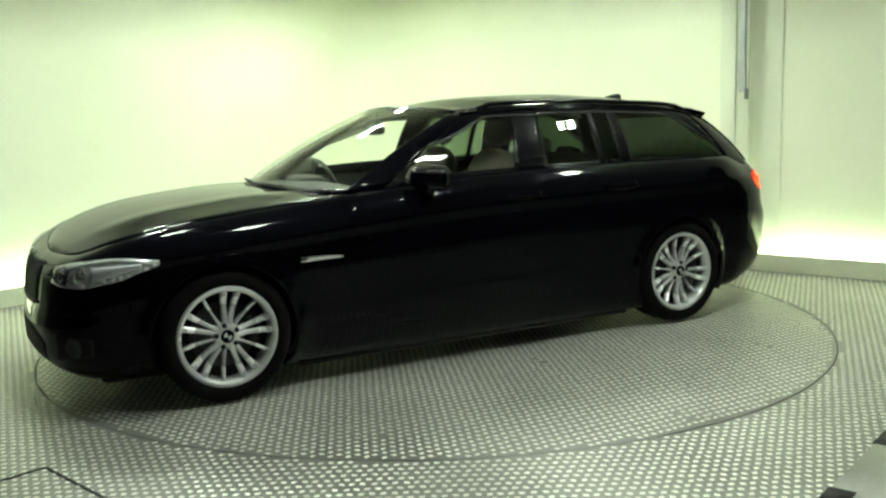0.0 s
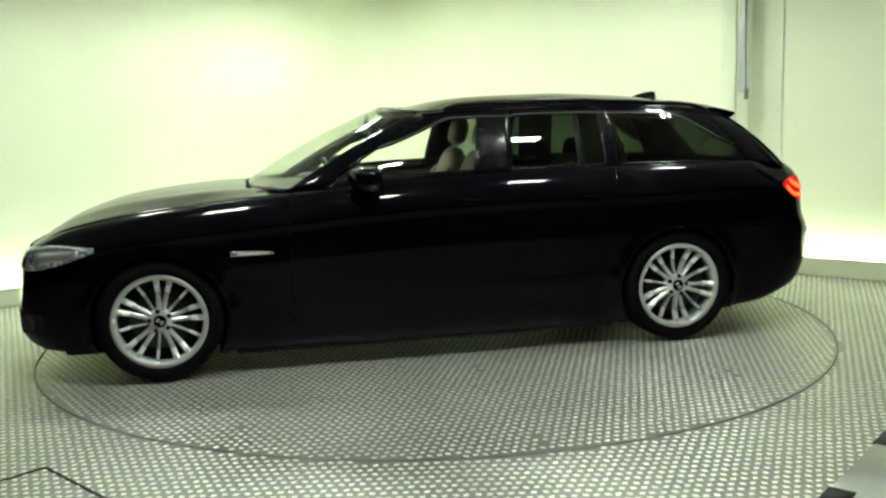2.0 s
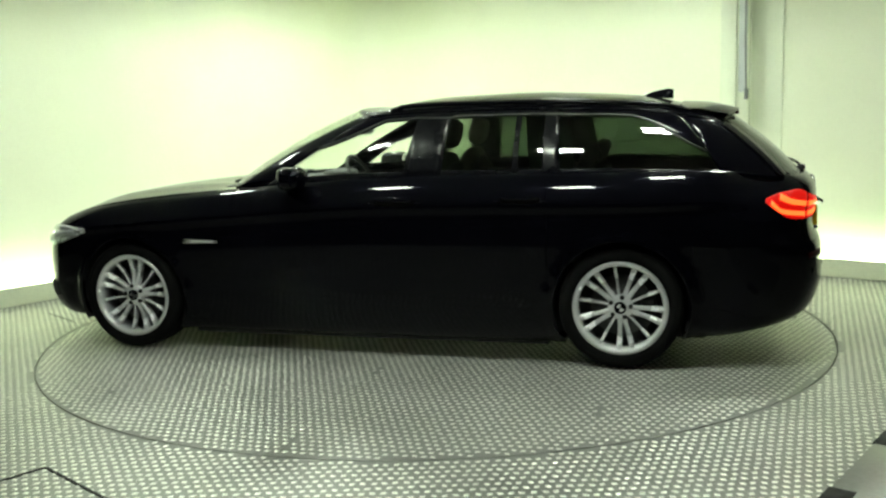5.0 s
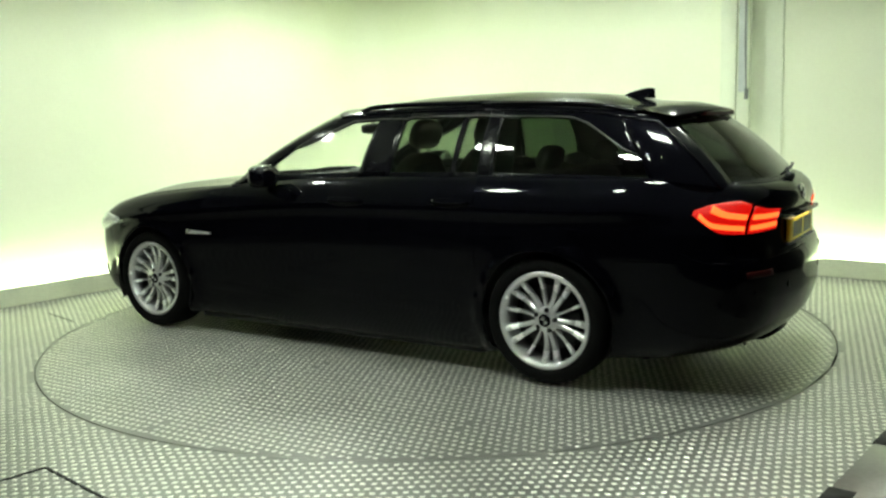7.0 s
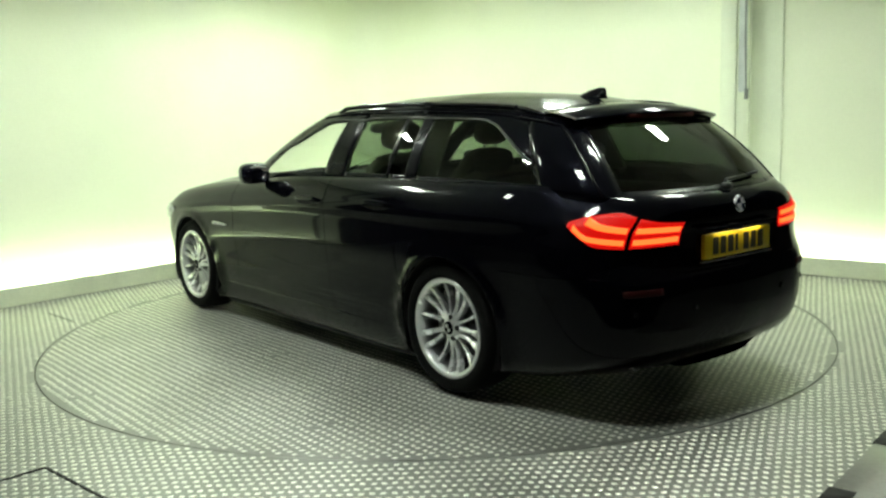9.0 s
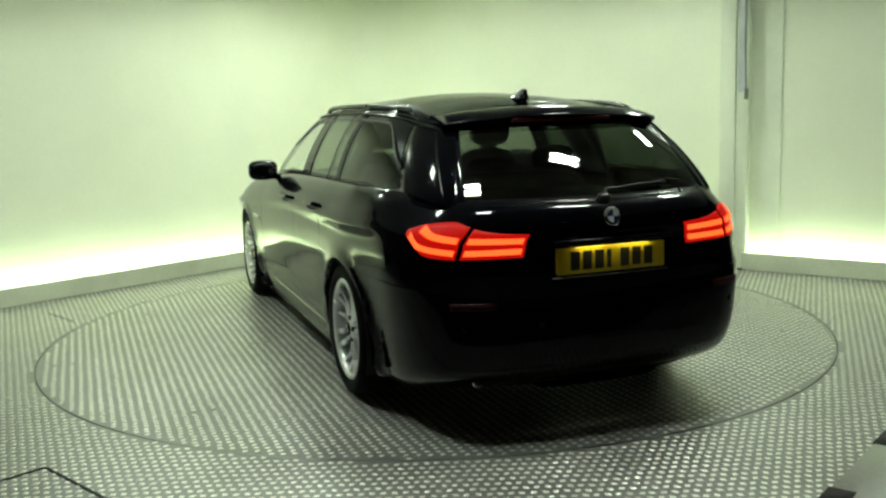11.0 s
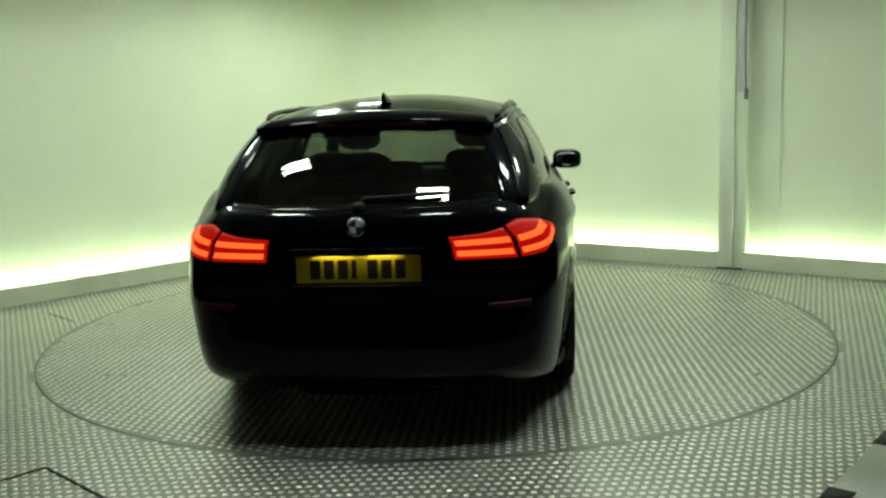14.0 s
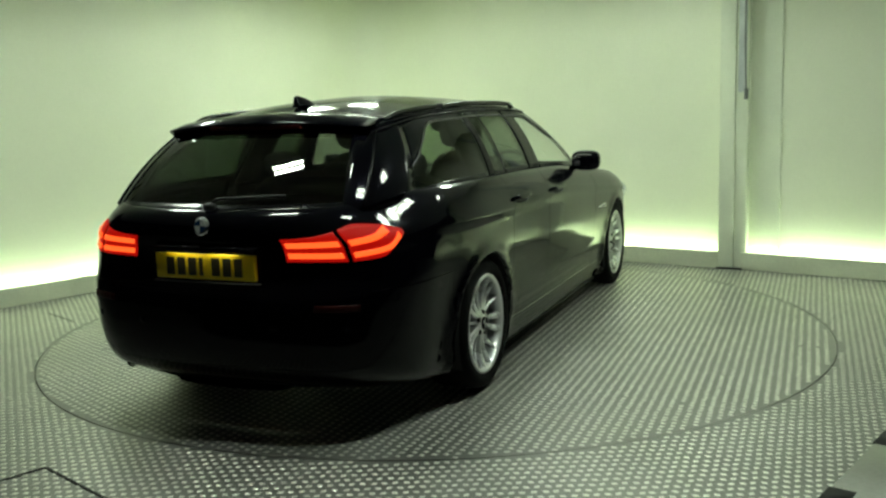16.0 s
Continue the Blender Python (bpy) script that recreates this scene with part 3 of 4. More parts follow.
def build_car():
    car = new("estate_car")
    tagged(car, "glossy black estate car with silver alloy wheels on the turntable", "car")
    nu, nv = 150, 36
    rows = [[side_at(24 * i / nu, j / nv) for j in range(nv + 1)] for i in range(nu + 1)]
    # a lip that turns inward under the glass
    for i, r in enumerate(rows):
        p = r[-1]
        x = p.x
        q = Vector((x - 0.04 * smooth(1.9, 2.2, x) + 0.05 * smooth(-2.2, -2.45, x), max(0, p.y - 0.04 * (1 if abs(x) < 2.2 else 0.5)), p.z + 0.006))
        r.append(q)
        r.insert(0, Vector((x * 0.985, p.y * 0.80, r[0].z - 0.004)))
    bm = sheet(rows)
    cut_arches(bm)
    any_x = lambda lo, hi, zlo=-1, zhi=9: (lambda c: lo < c.x < hi and zlo < c.z < zhi)
    cut_line(bm, Vector((0.78, 0, 0)), Vector((1, 0, 0)), any_x(0.5, 1.05))
    cut_line(bm, Vector((-0.42, 0, 0)), Vector((1, 0, 0)), any_x(-0.7, -0.1))
    cut_line(bm, Vector((-1.10, 0, 0)), Vector((1, 0, 0)), any_x(-1.4, -0.9))
    cut_line(bm, Vector((0, 0, 0.265)), Vector((0, 0, 1)), any_x(-1.25, 1.25, 0.1, 0.45))
    cut_line(bm, Vector((0, 0, 0.655)), Vector((0, 0, 1)), any_x(1.85, 2.6, 0.5, 0.8))
    cut_line(bm, Vector((1.93, 0, 0)), Vector((1, 0, 0)), any_x(1.75, 2.1))
    cut_line(bm, Vector((0, 0, 0.665)), Vector((0, 0, 1)), any_x(-2.8, -1.8, 0.5, 0.8))
    cut_line(bm, Vector((-1.86, 0, 0)), Vector((1, 0, 0)), any_x(-2.0, -1.7))
    cut_line(bm, Vector((0, 0.735, 0)), Vector((0, 1, 0)), any_x(-2.8, -2.1))
    bmesh.ops.recalc_face_normals(bm, faces=bm.faces[:])
    bm.normal_update()
    if sum(f.normal.y * f.calc_area() for f in bm.faces) < 0:
        bmesh.ops.reverse_faces(bm, faces=bm.faces[:])
        bm.normal_update()
    groups = {}
    for f in bm.faces:
        groups.setdefault(panel_of(f.calc_center_median()), []).append(f)
    made = {}
    for name, fs in groups.items():
        for side in ((1, -1) if name not in ("front_bumper", "rear_bumper", "tailgate") else (0,)):
            b = bmesh.new()
            normals = []
            for sgn in ((1, -1) if side == 0 else (side,)):
                idx = {}
                for f in fs:
                    vs = []
                    for v in f.verts:
                        if v not in idx:
                            idx[v] = b.verts.new((v.co.x, v.co.y * sgn, v.co.z))
                            normals.append((v.normal.x, v.normal.y * sgn, v.normal.z))
                        vs.append(idx[v])
                    try:
                        b.faces.new(vs if sgn > 0 else vs[::-1])
                    except ValueError:
                        pass
            shell = [len(b.verts), len(b.faces)]
            b.verts.ensure_lookup_table()
            b.normal_update()
            rim = [e for e in b.edges if e.is_boundary and not (side == 0 and abs(e.verts[0].co.y) < 1e-4 and abs(e.verts[1].co.y) < 1e-4)]
            b.verts.index_update()
            for v in {v for e in rim for v in e.verts}:
                if min(math.hypot(v.co.x - ax, v.co.z - HUB_Z) for ax in (AXLE, -AXLE)) < 0.40:
                    continue
                inward = sum((f.calc_center_median() for f in v.link_faces), Vector()) / len(v.link_faces) - v.co
                if side == 0 and abs(v.co.y) < 1e-4:
                    inward.y = 0
                v.co += inward.normalized() * 0.0025
            ex = bmesh.ops.extrude_edge_only(b, edges=rim)
            b.verts.ensure_lookup_table()
            # the turned-in flange of the panel
            keyed = {}
            for i in range(shell[0]):
                keyed.setdefault(tuple(round(c, 5) for c in b.verts[i].co), Vector(normals[i]))
            flange = [g for g in ex["geom"] if isinstance(g, bmesh.types.BMVert)]
            for v in flange:
                q = keyed[tuple(round(c, 5) for c in v.co)]
                normals.append(tuple(q))
                v.co -= q * 0.022
            ob = part(name, b, PAINT, car)
            ob.data.normals_split_custom_set_from_vertices(normals)
            made[name, side] = ob
    bm.free()

    # bonnet: from wing to wing, crowned, with two long ridges
    last = u_at(0.70, 1.0)
    rows = []
    n = 44
    for i in range(n + 1):
        u = last * i / n
        e = side_at(u, 1.0)
        e = Vector((e.x - 0.03 * smooth(1.9, 2.2, e.x), max(0.0, e.y - 0.02), e.z + 0.004))
        crown = spline([(2.3, 0.0), (2.15, 0.030), (2.0, 0.048), (1.7, 0.064), (1.3, 0.062), (0.95, 0.033), (0.7, 0.0)], e.x)
        row = []
        for j in range(-12, 13):
            f = j / 12
            ridge = 0.010 * math.exp(-((abs(f) - 0.62) / 0.10) ** 2) * smooth(2.2, 1.8, e.x) * smooth(0.7, 1.0, e.x)
            row.append(Vector((e.x, f * e.y, e.z + crown * (1 - abs(f) ** 2.4) + ridge)))
        rows.append(row)
    part("bonnet", thick(sheet(rows), 0.015), PAINT, car)

    # roof panel between the upper rails
    rows = []
    for i in range(41):
        u = 18 * i / 40
        e = house_at(u, 1.0)
        crown = spline([(0.17, 0.0), (0.05, 0.024), (-0.3, 0.070), (-1.0, 0.084), (-1.5, 0.074), (-1.85, 0.040), (-2.05, 0.0)], e.x)
        rows.append([Vector((e.x, e.y * j / 12, e.z + crown * (1 - abs(j / 12) ** 2.2))) for j in range(-12, 13)])
    part("roof", thick(sheet(rows), 0.012), PAINT, car)
    rows2 = [[Vector((p.x, p.y * 0.97, p.z - 0.035)) for p in r] for r in rows[3:-2]]
    part("headliner", sheet(rows2), HEADLINER, car, "pale cloth headliner")

    # pillars, frames and panes; v runs from the waist rail (0) to the roof rail (1)
    LO = 0.085
    tops = {"front_window": lambda f: 0.46 + 0.375 * smooth(-0.05, 0.55, f), "rear_window": lambda f: 0.845 - 0.03 * smooth(0.06, 0.0, f),
            "rear_fixed_window": lambda f: 0.845, "quarter_window": lambda f: 0.845 - 0.52 * smooth(0.45, 1.02, f) ** 1.3}
    for name, mat, u0, u1, n, lab, mid in (("windscreen", GLASS_SCREEN, 0.0, 3.72, 26, "clear laminated windscreen", True),
                                           ("rear_screen", GLASS_BACK, 15.35, 18.0, 18, "dark tinted rear screen", True)):
        lo, hi = (0.03, 0.975) if name == "windscreen" else (0.10, 0.90)
        part(name, two_sided(house_patch(u0, u1, lo, hi, n)), mat, car, lab)
        part(name + "_lower_trim", thick(two_sided(house_patch(u0, u1, 0.0, lo, n, 2)), 0.012), TRIM, car)
        part(name + "_header", thick(two_sided(house_patch(u0, u1, hi, 1.0, n, 2)), 0.012), TRIM, car)
    panes = (("front_window", GLASS_CLEAR, 4.52, 6.88, "clear door glass"), ("rear_window", GLASS_TINT, 8.12, 8.86, "dark privacy glass"),
             ("rear_fixed_window", GLASS_TINT, 8.94, 9.93, "dark privacy glass"), ("quarter_window", GLASS_TINT, 11.05, 13.1, "dark privacy glass"))
    posts = (("front_pillar", 3.72, 4.52), ("middle_pillar", 6.88, 8.12), ("window_divider", 8.86, 8.94), ("rear_pillar", 9.93, 11.05), ("tail_pillar", 13.1, 15.35))
    for sgn in (1, -1):
        for name, mat, u0, u1, lab in panes:
            rows = house_patch(u0, u1, LO, tops[name], 24, 8)
            bm = sheet(rows if sgn > 0 else both(rows))
            bmesh.ops.recalc_face_normals(bm, faces=bm.faces[:])
            part(name, bm, mat, car, lab)
        for name, u0, u1 in posts:
            rows = house_patch(u0, u1, 0.0, 1.0, 10, 10)
            bm = sheet(rows if sgn > 0 else both(rows))
            part(name, thick(bm, 0.016), TRIM if name in ("middle_pillar", "window_divider", "rear_pillar") else PAINT, car)
        for name, v0, v1, mat in (("window_header", None, 1.0, PAINT), ("waist_rail", 0.0, LO, TRIM)):
            bm = bmesh.new()
            for pn, pm, u0, u1, lab in panes:
                rows = house_patch(u0, u1, tops[pn] if v0 is None else v0, v1, 24, 4)
                sheet(rows if sgn > 0 else both(rows), bm)
            part(name, thick(bm, 0.014), mat, car)
        # highlight on the glossy window edge, built as a thin metal tube
        pts = []
        for pn, pm, u0, u1, lab in panes:
            for i in range(9):
                p = house_at(u0 + (u1 - u0) * i / 8, tops[pn](i / 8) + 0.022)
                pts.append((p.x, sgn * (p.y + 0.002), p.z))
        part("window_highlight", tube(pts, 0.0055, 6), DARK_METAL, car, "slim metal line standing for the highlight over the windows")
        pts = []
        for i in range(25):
            f = i / 24
            u = 5.2 + (13.6 - 5.2) * f
            e = house_at(u, 1.0)
            lift = 0.020 * min(1, smooth(0, 0.10, f), smooth(1, 0.90, f)) + 0.004
            pts.append((e.x, sgn * (e.y - 0.022), e.z + lift))
        part("roof_rail", tube(pts, 0.014, 10), TRIM, car, "gloss black roof rail")
        pts = []
        for i in range(31):
            u, v = 4.2 + 10.3 * i / 30, 0.955 - 0.06 * smooth(24, 30, i)
            p = house_at(u, v)
            pts.append((p.x, sgn * (p.y + 0.003), p.z + 0.001))
        for i in range(1, 9):
            p = house_at(14.5 + 0.35 * i / 8, 0.895 - 0.85 * i / 8)
            pts.append((p.x - 0.002, sgn * (p.y + 0.003), p.z))
        part("gutter_strip", tube(pts, 0.0055, 8), TRIM, car, "thin glossy strip along the roof side and tailgate edge")
        for x0, x1, lean in ((-0.99, -1.24, 0.05),):
            b = sheet([[Vector((x + lean * z, sgn * (0.775 - 0.20 * z), 1.03 + 0.34 * z)) for z in (0, 0.5, 1)] for x in (x0, (x0 + x1) / 2, x1)])
            part("inner_pillar_trim", thick(b, 0.02), CABIN_DARK, car, "dark pillar lining")
    return car



def build_wheel(car, x, sgn, first=None):
    """One alloy wheel; its axle runs along y and its face looks outwards."""
    m = pose(x, sgn * 0.905, HUB_Z, 0, 7.0 * x, 0 if sgn > 0 else 180)
    if first is not None:
        w = copy_thing(first, m)
        w.parent = car
        return w
    wheel = part("wheel", lathe([(0.254, 0.002), (0.256, -0.010), (0.240, -0.026), (0.230, -0.19), (0.248, -0.205), (0.248, -0.212), (0.224, -0.20),
                                 (0.222, -0.03), (0.226, -0.010), (0.232, 0.001), (0.246, 0.005)], 64), ALLOY, car, "silver multi-spoke alloy wheel")
    wheel.matrix_basis = m
    part("tyre", lathe([(0.250, -0.008), (0.258, 0.004), (0.275, 0.011), (0.300, 0.012), (0.318, 0.002), (0.329, -0.018), (0.3325, -0.05), (0.333, -0.11),
                        (0.3325, -0.18), (0.328, -0.21), (0.312, -0.235), (0.28, -0.24), (0.249, -0.22)], 72), RUBBER, wheel, "black low-profile tyre")
    part("brake_disc", lathe([(0.0, -0.085), (0.165, -0.085), (0.165, -0.105), (0.0, -0.105)], 40), DARK_METAL, wheel, "dark steel brake disc")
    b = bmesh.new()
    arc = []
    for k in range(9):
        a = radians(150 + 8 * k)
        arc.append([Vector((r * math.cos(a), h, r * math.sin(a))) for r, h in ((0.105, -0.070), (0.112, -0.052), (0.175, -0.050), (0.186, -0.062), (0.186, -0.11), (0.105, -0.11), (0.105, -0.070))])
    sheet(arc, b)
    bmesh.ops.holes_fill(b, edges=[e for e in b.edges if e.is_boundary])
    bmesh.ops.recalc_face_normals(b, faces=b.faces[:])
    part("brake_caliper", b, PLASTIC, wheel, "dark brake caliper")
    part("wheel_back", lathe([(0.0, -0.125), (0.222, -0.125), (0.222, -0.135), (0.0, -0.135)], 40), PLASTIC, wheel)
    part("hub", lathe([(0.0, -0.014), (0.040, -0.014), (0.056, -0.020), (0.068, -0.030), (0.072, -0.07), (0.0, -0.07)], 40), ALLOY, wheel)
    cap = part("centre_cap", lathe([(0.0, -0.008), (0.030, -0.009), (0.0335, -0.012), (0.0335, -0.02), (0.0, -0.02)], 32), TRIM, wheel, "round black centre cap")
    b = bmesh.new()
    for q in (0, 2):
        vs = [b.verts.new((0, -0.0070, 0))] + [b.verts.new((0.021 * math.cos(a), -0.0070, 0.021 * math.sin(a))) for a in [math.pi / 2 * (q + k / 6) for k in range(7)]]
        b.faces.new(vs[::-1])
    bmesh.ops.solidify(b, geom=b.faces[:], thickness=0.001)
    part("cap_mark", b, WHITE_ENAMEL, wheel, smooth=False)
    # bolt holes: their shade is a black disc standing on the hub
    for k in range(5):
        a = radians(90 + 72 * k)
        ob = part("bolt_hole_shade", lathe([(0.0, -0.0145), (0.0125, -0.0145), (0.0125, -0.03), (0.0, -0.03)], 14, m=pose(0.055 * math.cos(a), 0, 0.055 * math.sin(a))), PLASTIC, wheel)
    # fifteen spokes: two broad ones, then a slender one
    for k in range(15):
        slim = k % 3 == 0
        if slim not in build_wheel.store:
            rows = []
            for i in range(11):
                f = i / 10
                r = 0.046 + 0.194 * f
                w = (0.0066 + 0.0020 * f if slim else 0.0160 - 0.0048 * math.sin(math.pi * f) + 0.0015 * f)
                y = -0.018 - 0.016 * math.sin(math.pi * min(1, f * 1.05)) + 0.016 * f ** 2 - (0.006 if slim else 0)
                rows.append([Vector((r, y + dy, du * w)) for du, dy in ((-1, -0.034), (-1, -0.006), (-0.5, 0.0), (0.5, 0.0), (1, -0.006), (1, -0.034))])
            bm = sheet(rows)
            bmesh.ops.holes_fill(bm, edges=[e for e in bm.edges if e.is_boundary])
            bmesh.ops.recalc_face_normals(bm, faces=bm.faces[:])
            ob = part("spoke", bm, ALLOY, wheel, smooth=False)
            build_wheel.store[slim] = ob.data
        else:
            ob = new("spoke", build_wheel.store[slim])
            ob.parent = wheel
        ob.matrix_basis = pose(0, 0, 0, 0, 24 * k + (0, 3.0, -3.0)[k % 3], 0)
    return wheel


build_wheel.store = {}


def rounded(cx, cy, cz, sx, sy, sz, p=3.0, n=20, bm=None, m=None):
    """A cushion-like solid: a superellipsoid of half sizes sx, sy, sz."""
    b = bmesh.new()
    bmesh.ops.create_uvsphere(b, u_segments=n * 2, v_segments=n, radius=1)
    for v in b.verts:
        k = sum(abs(c) ** p for c in v.co) ** (-1 / p)
        v.co = Vector((cx + sx * v.co.x * k, cy + sy * v.co.y * k, cz + sz * v.co.z * k))
    if m is not None:
        b.transform(m)
    return into(b, bm)


def build_running_gear(car):
    wheel = build_wheel(car, AXLE, 1)
    for x, sgn in ((-AXLE, 1), (AXLE, -1), (-AXLE, -1)):
        build_wheel(car, x, sgn, wheel)
    for x in (AXLE, -AXLE):
        for sgn in (1, -1):
            b = bmesh.new()
            rows = []
            for i in range(25):
                a = radians(-25 + 230 * i / 24)
                rows.append([Vector((x + 0.368 * math.cos(a), sgn * y, HUB_Z + 0.368 * math.sin(a))) for y in (0.905, 0.87, 0.56)])
            sheet(rows, b)
            part("wheel_arch_liner", b, PLASTIC, car, "black plastic wheel arch liner")
    # car underside, set extra low and wide to deepen the shade beneath
    part("underbody", box(-1.95, 2.05, -0.60, 0.60, 0.105, 0.52, 0.03, 2), PLASTIC, car)
    part("floor_pan", box(-1.10, 1.10, -0.83, 0.83, 0.100, 0.30, 0.01, 1), PLASTIC, car)
    part("load_floor", box(-2.35, -1.25, -0.62, 0.62, 0.50, 0.62, 0.02, 2), CABIN_DARK, car)
    part("engine_bay", box(0.95, 2.12, -0.60, 0.60, 0.50, 0.70, 0.03, 2), PLASTIC, car)
    for y in (0.47, 0.57):
        b = lathe([(0.028, 0.0), (0.032, 0.004), (0.032, 0.14), (0.027, 0.14)], 24, "Y", m=Matrix.Translation((-2.405, y, 0.262)) @ Matrix.Rotation(radians(-90), 4, "Z"))
        part("exhaust_tip", b, CHROME, car, "chrome exhaust tip")


def build_lamps(car):
    for mir in (False, True):
        s = -1 if mir else 1
        # tail lamps: the wing's half and the tailgate's half
        for u0, u1, lo, up, bars in (
                (18.70, 20.62, [(0, 0.888), (0.25, 0.838), (0.55, 0.800), (1, 0.790)], [(0, 0.906), (0.25, 0.930), (0.7, 0.942), (1, 0.922)],
                 (((0.10, 0.96), [(0, 0.872), (0.3, 0.826), (1, 0.805)], [(0, 0.893), (0.3, 0.847), (1, 0.827)]),
                  ((0.26, 0.96), [(0, 0.896), (0.4, 0.871), (1, 0.856)], [(0, 0.924), (0.4, 0.893), (1, 0.878)]))),
                (20.76, 22.15, [(0, 0.790), (1, 0.790)], [(0, 0.915), (0.5, 0.895), (1, 0.885)],
                 (((0.05, 0.95), [(0, 0.805), (1, 0.805)], [(0, 0.827), (1, 0.827)]),
                  ((0.05, 0.95), [(0, 0.855), (1, 0.850)], [(0, 0.877), (1, 0.870)])))):
            lens = part("tail_lamp", patch((u0, u1), lambda f: spline(lo, f), lambda f: spline(up, f), 0.003, 0.02, 18, 8, mir), RED_LIT, car, "lit red tail lamp")
            for (f0, f1), bl, bu in bars:
                part("light_bar", patch((u0 + (u1 - u0) * f0, u0 + (u1 - u0) * f1), lambda f: spline(bl, f), lambda f: spline(bu, f), 0.0085, 0.006, 14, 3, mir),
                     RED_GLOW, lens, "glowing orange-red light bar")
        part("rear_reflector", patch((20.3, 21.5), lambda f: 0.585, lambda f: 0.615, 0.003, 0.01, 8, 2, mir), RED_REFLECTOR, car, "narrow red reflector")
        for u in (20.6, 22.3):
            part("parking_sensor", patch((u, u + 0.11), lambda f: 0.500, lambda f: 0.524, 0.0035, 0.006, 4, 3, mir), TRIM, car)
        # headlamp: silvered housing, two projectors, brow, clear cover
        lo, up = [(0, 0.640), (0.35, 0.628), (0.7, 0.660), (1, 0.722)], [(0, 0.708), (0.35, 0.745), (0.7, 0.765), (1, 0.748)]
        head = part("headlamp", patch((2.95, 6.75), lambda f: spline(lo, f), lambda f: spline(up, f), 0.002, 0.02, 22, 6, mir), LAMP_SILVER, car, "clear headlamp with silver reflectors")
        part("lamp_brow", patch((3.1, 6.5), lambda f: spline(up, f) - 0.022 + 0.008 * f, lambda f: spline(up, f) - 0.004, 0.006, 0.004, 18, 2, mir), WHITE_ENAMEL, head, "pale light strip")
        part("reflector", patch((4.75, 6.3), lambda f: 0.655 + 0.052 * f, lambda f: 0.725 + 0.012 * f, 0.005, 0.004, 12, 3, mir), ALLOY, head, "silver reflector")
        part("lamp_cover", patch((2.97, 6.7), lambda f: spline(lo, f) + 0.002, lambda f: spline(up, f) - 0.002, 0.016, 0.001, 20, 5, mir), LAMP_GLASS, head, "clear lamp cover")
        part("dark_bezel", patch((3.02, 3.82), lambda f: 0.648 - 0.012 * f, lambda f: 0.696 + 0.026 * f, 0.004, 0.004, 8, 3, mir), PLASTIC, head, "dark lamp bezel")
        for u in (3.45, 4.35):
            c, q = side_at(u, v_at(u, 0.688)), side_normal(u, v_at(u, 0.688))
            turn = q.to_track_quat("Y", "Z").to_matrix().to_4x4()
            b = lathe([(0.026, 0.002), (0.036, 0.006), (0.040, 0.004), (0.040, -0.01), (0.026, -0.01)], 28, m=Matrix.Translation(c) @ turn)
            b = lathe([(0.0, 0.008), (0.014, 0.006), (0.025, 0.0), (0.0, -0.004)], 24, bm=b, m=Matrix.Translation(c) @ turn)
            if mir:
                for v in b.verts:
                    v.co.y = -v.co.y
                bmesh.ops.reverse_faces(b, faces=b.faces[:])
            part("projector", b, CHROME, head, "round projector lens")
        # fog lamp, side repeater, intake
        c, q = side_at(4.3, v_at(4.3, 0.345)), side_normal(4.3, v_at(4.3, 0.345))
        b = lathe([(0.0, 0.006), (0.034, 0.004), (0.042, 0.008), (0.046, 0.0), (0.0, -0.01)], 28, m=Matrix.Translation(c) @ q.to_track_quat("Y", "Z").to_matrix().to_4x4())
        if mir:
            for v in b.verts:
                v.co.y = -v.co.y
            bmesh.ops.reverse_faces(b, faces=b.faces[:])
        part("fog_lamp", b, DARK_METAL, car, "small round fog lamp")
        a, z = u_at(1.10, 0.6), u_at(0.87, 0.6)
        rep = part("side_repeater", patch((a, z), lambda f: 0.665 + 0.004 * f, lambda f: 0.692 - 0.012 * f * f, 0.006, 0.008, 10, 3, mir), CHROME, car, "slim chrome side repeater")
        part("repeater_lens", patch((a + 0.08, z - 0.05), lambda f: 0.672, lambda f: 0.683, 0.008, 0.004, 8, 2, mir), WHITE_ENAMEL, rep)
        # door handles
        for x0, x1, zz in ((-0.14, -0.36, 0.915), (-0.86, -1.07, 0.925)):
            a, z = u_at(x0), u_at(x1)
            bar = patch((a, z), lambda f: zz - 0.013 + 0.006 * (2 * f - 1) ** 4, lambda f: zz + 0.013 - 0.006 * (2 * f - 1) ** 4, 0.030, 0.002, 12, 4, mir)
            h = part("door_handle", bar, PAINT, car, "black pull handle")
            part("handle_recess", patch((a - 0.1, z + 0.1), lambda f: zz - 0.030 * math.sin(math.pi * min(max(f, 0.05), 0.95)) ** 0.5, lambda f: zz - 0.014, 0.0015, 0.003, 10, 2, mir), PLASTIC, h)
        # kidney grille half, with upright slats
        g = part("grille", patch((0.12, 1.42), lambda f: 0.505 + 0.020 * (2 * f - 1) ** 4, lambda f: 0.705 - 0.02 * (2 * f - 1) ** 4, 0.004, 0.02, 12, 8, mir), PLASTIC, car, "black kidney-shaped grille")
        for k in range(8):
            u = 0.22 + 1.1 * k / 7
            part("grille_slat", patch((u, u + 0.055), lambda f: 0.52, lambda f: 0.692, 0.012, 0.008, 2, 6, mir), DARK_METAL, g)
        for z0, z1 in ((0.500, 0.514), (0.698, 0.713)):
            part("grille_rim", patch((0.08, 1.46), lambda f: z0, lambda f: z1, 0.014, 0.01, 12, 2, mir), DARK_METAL, g, "dark grille rim")
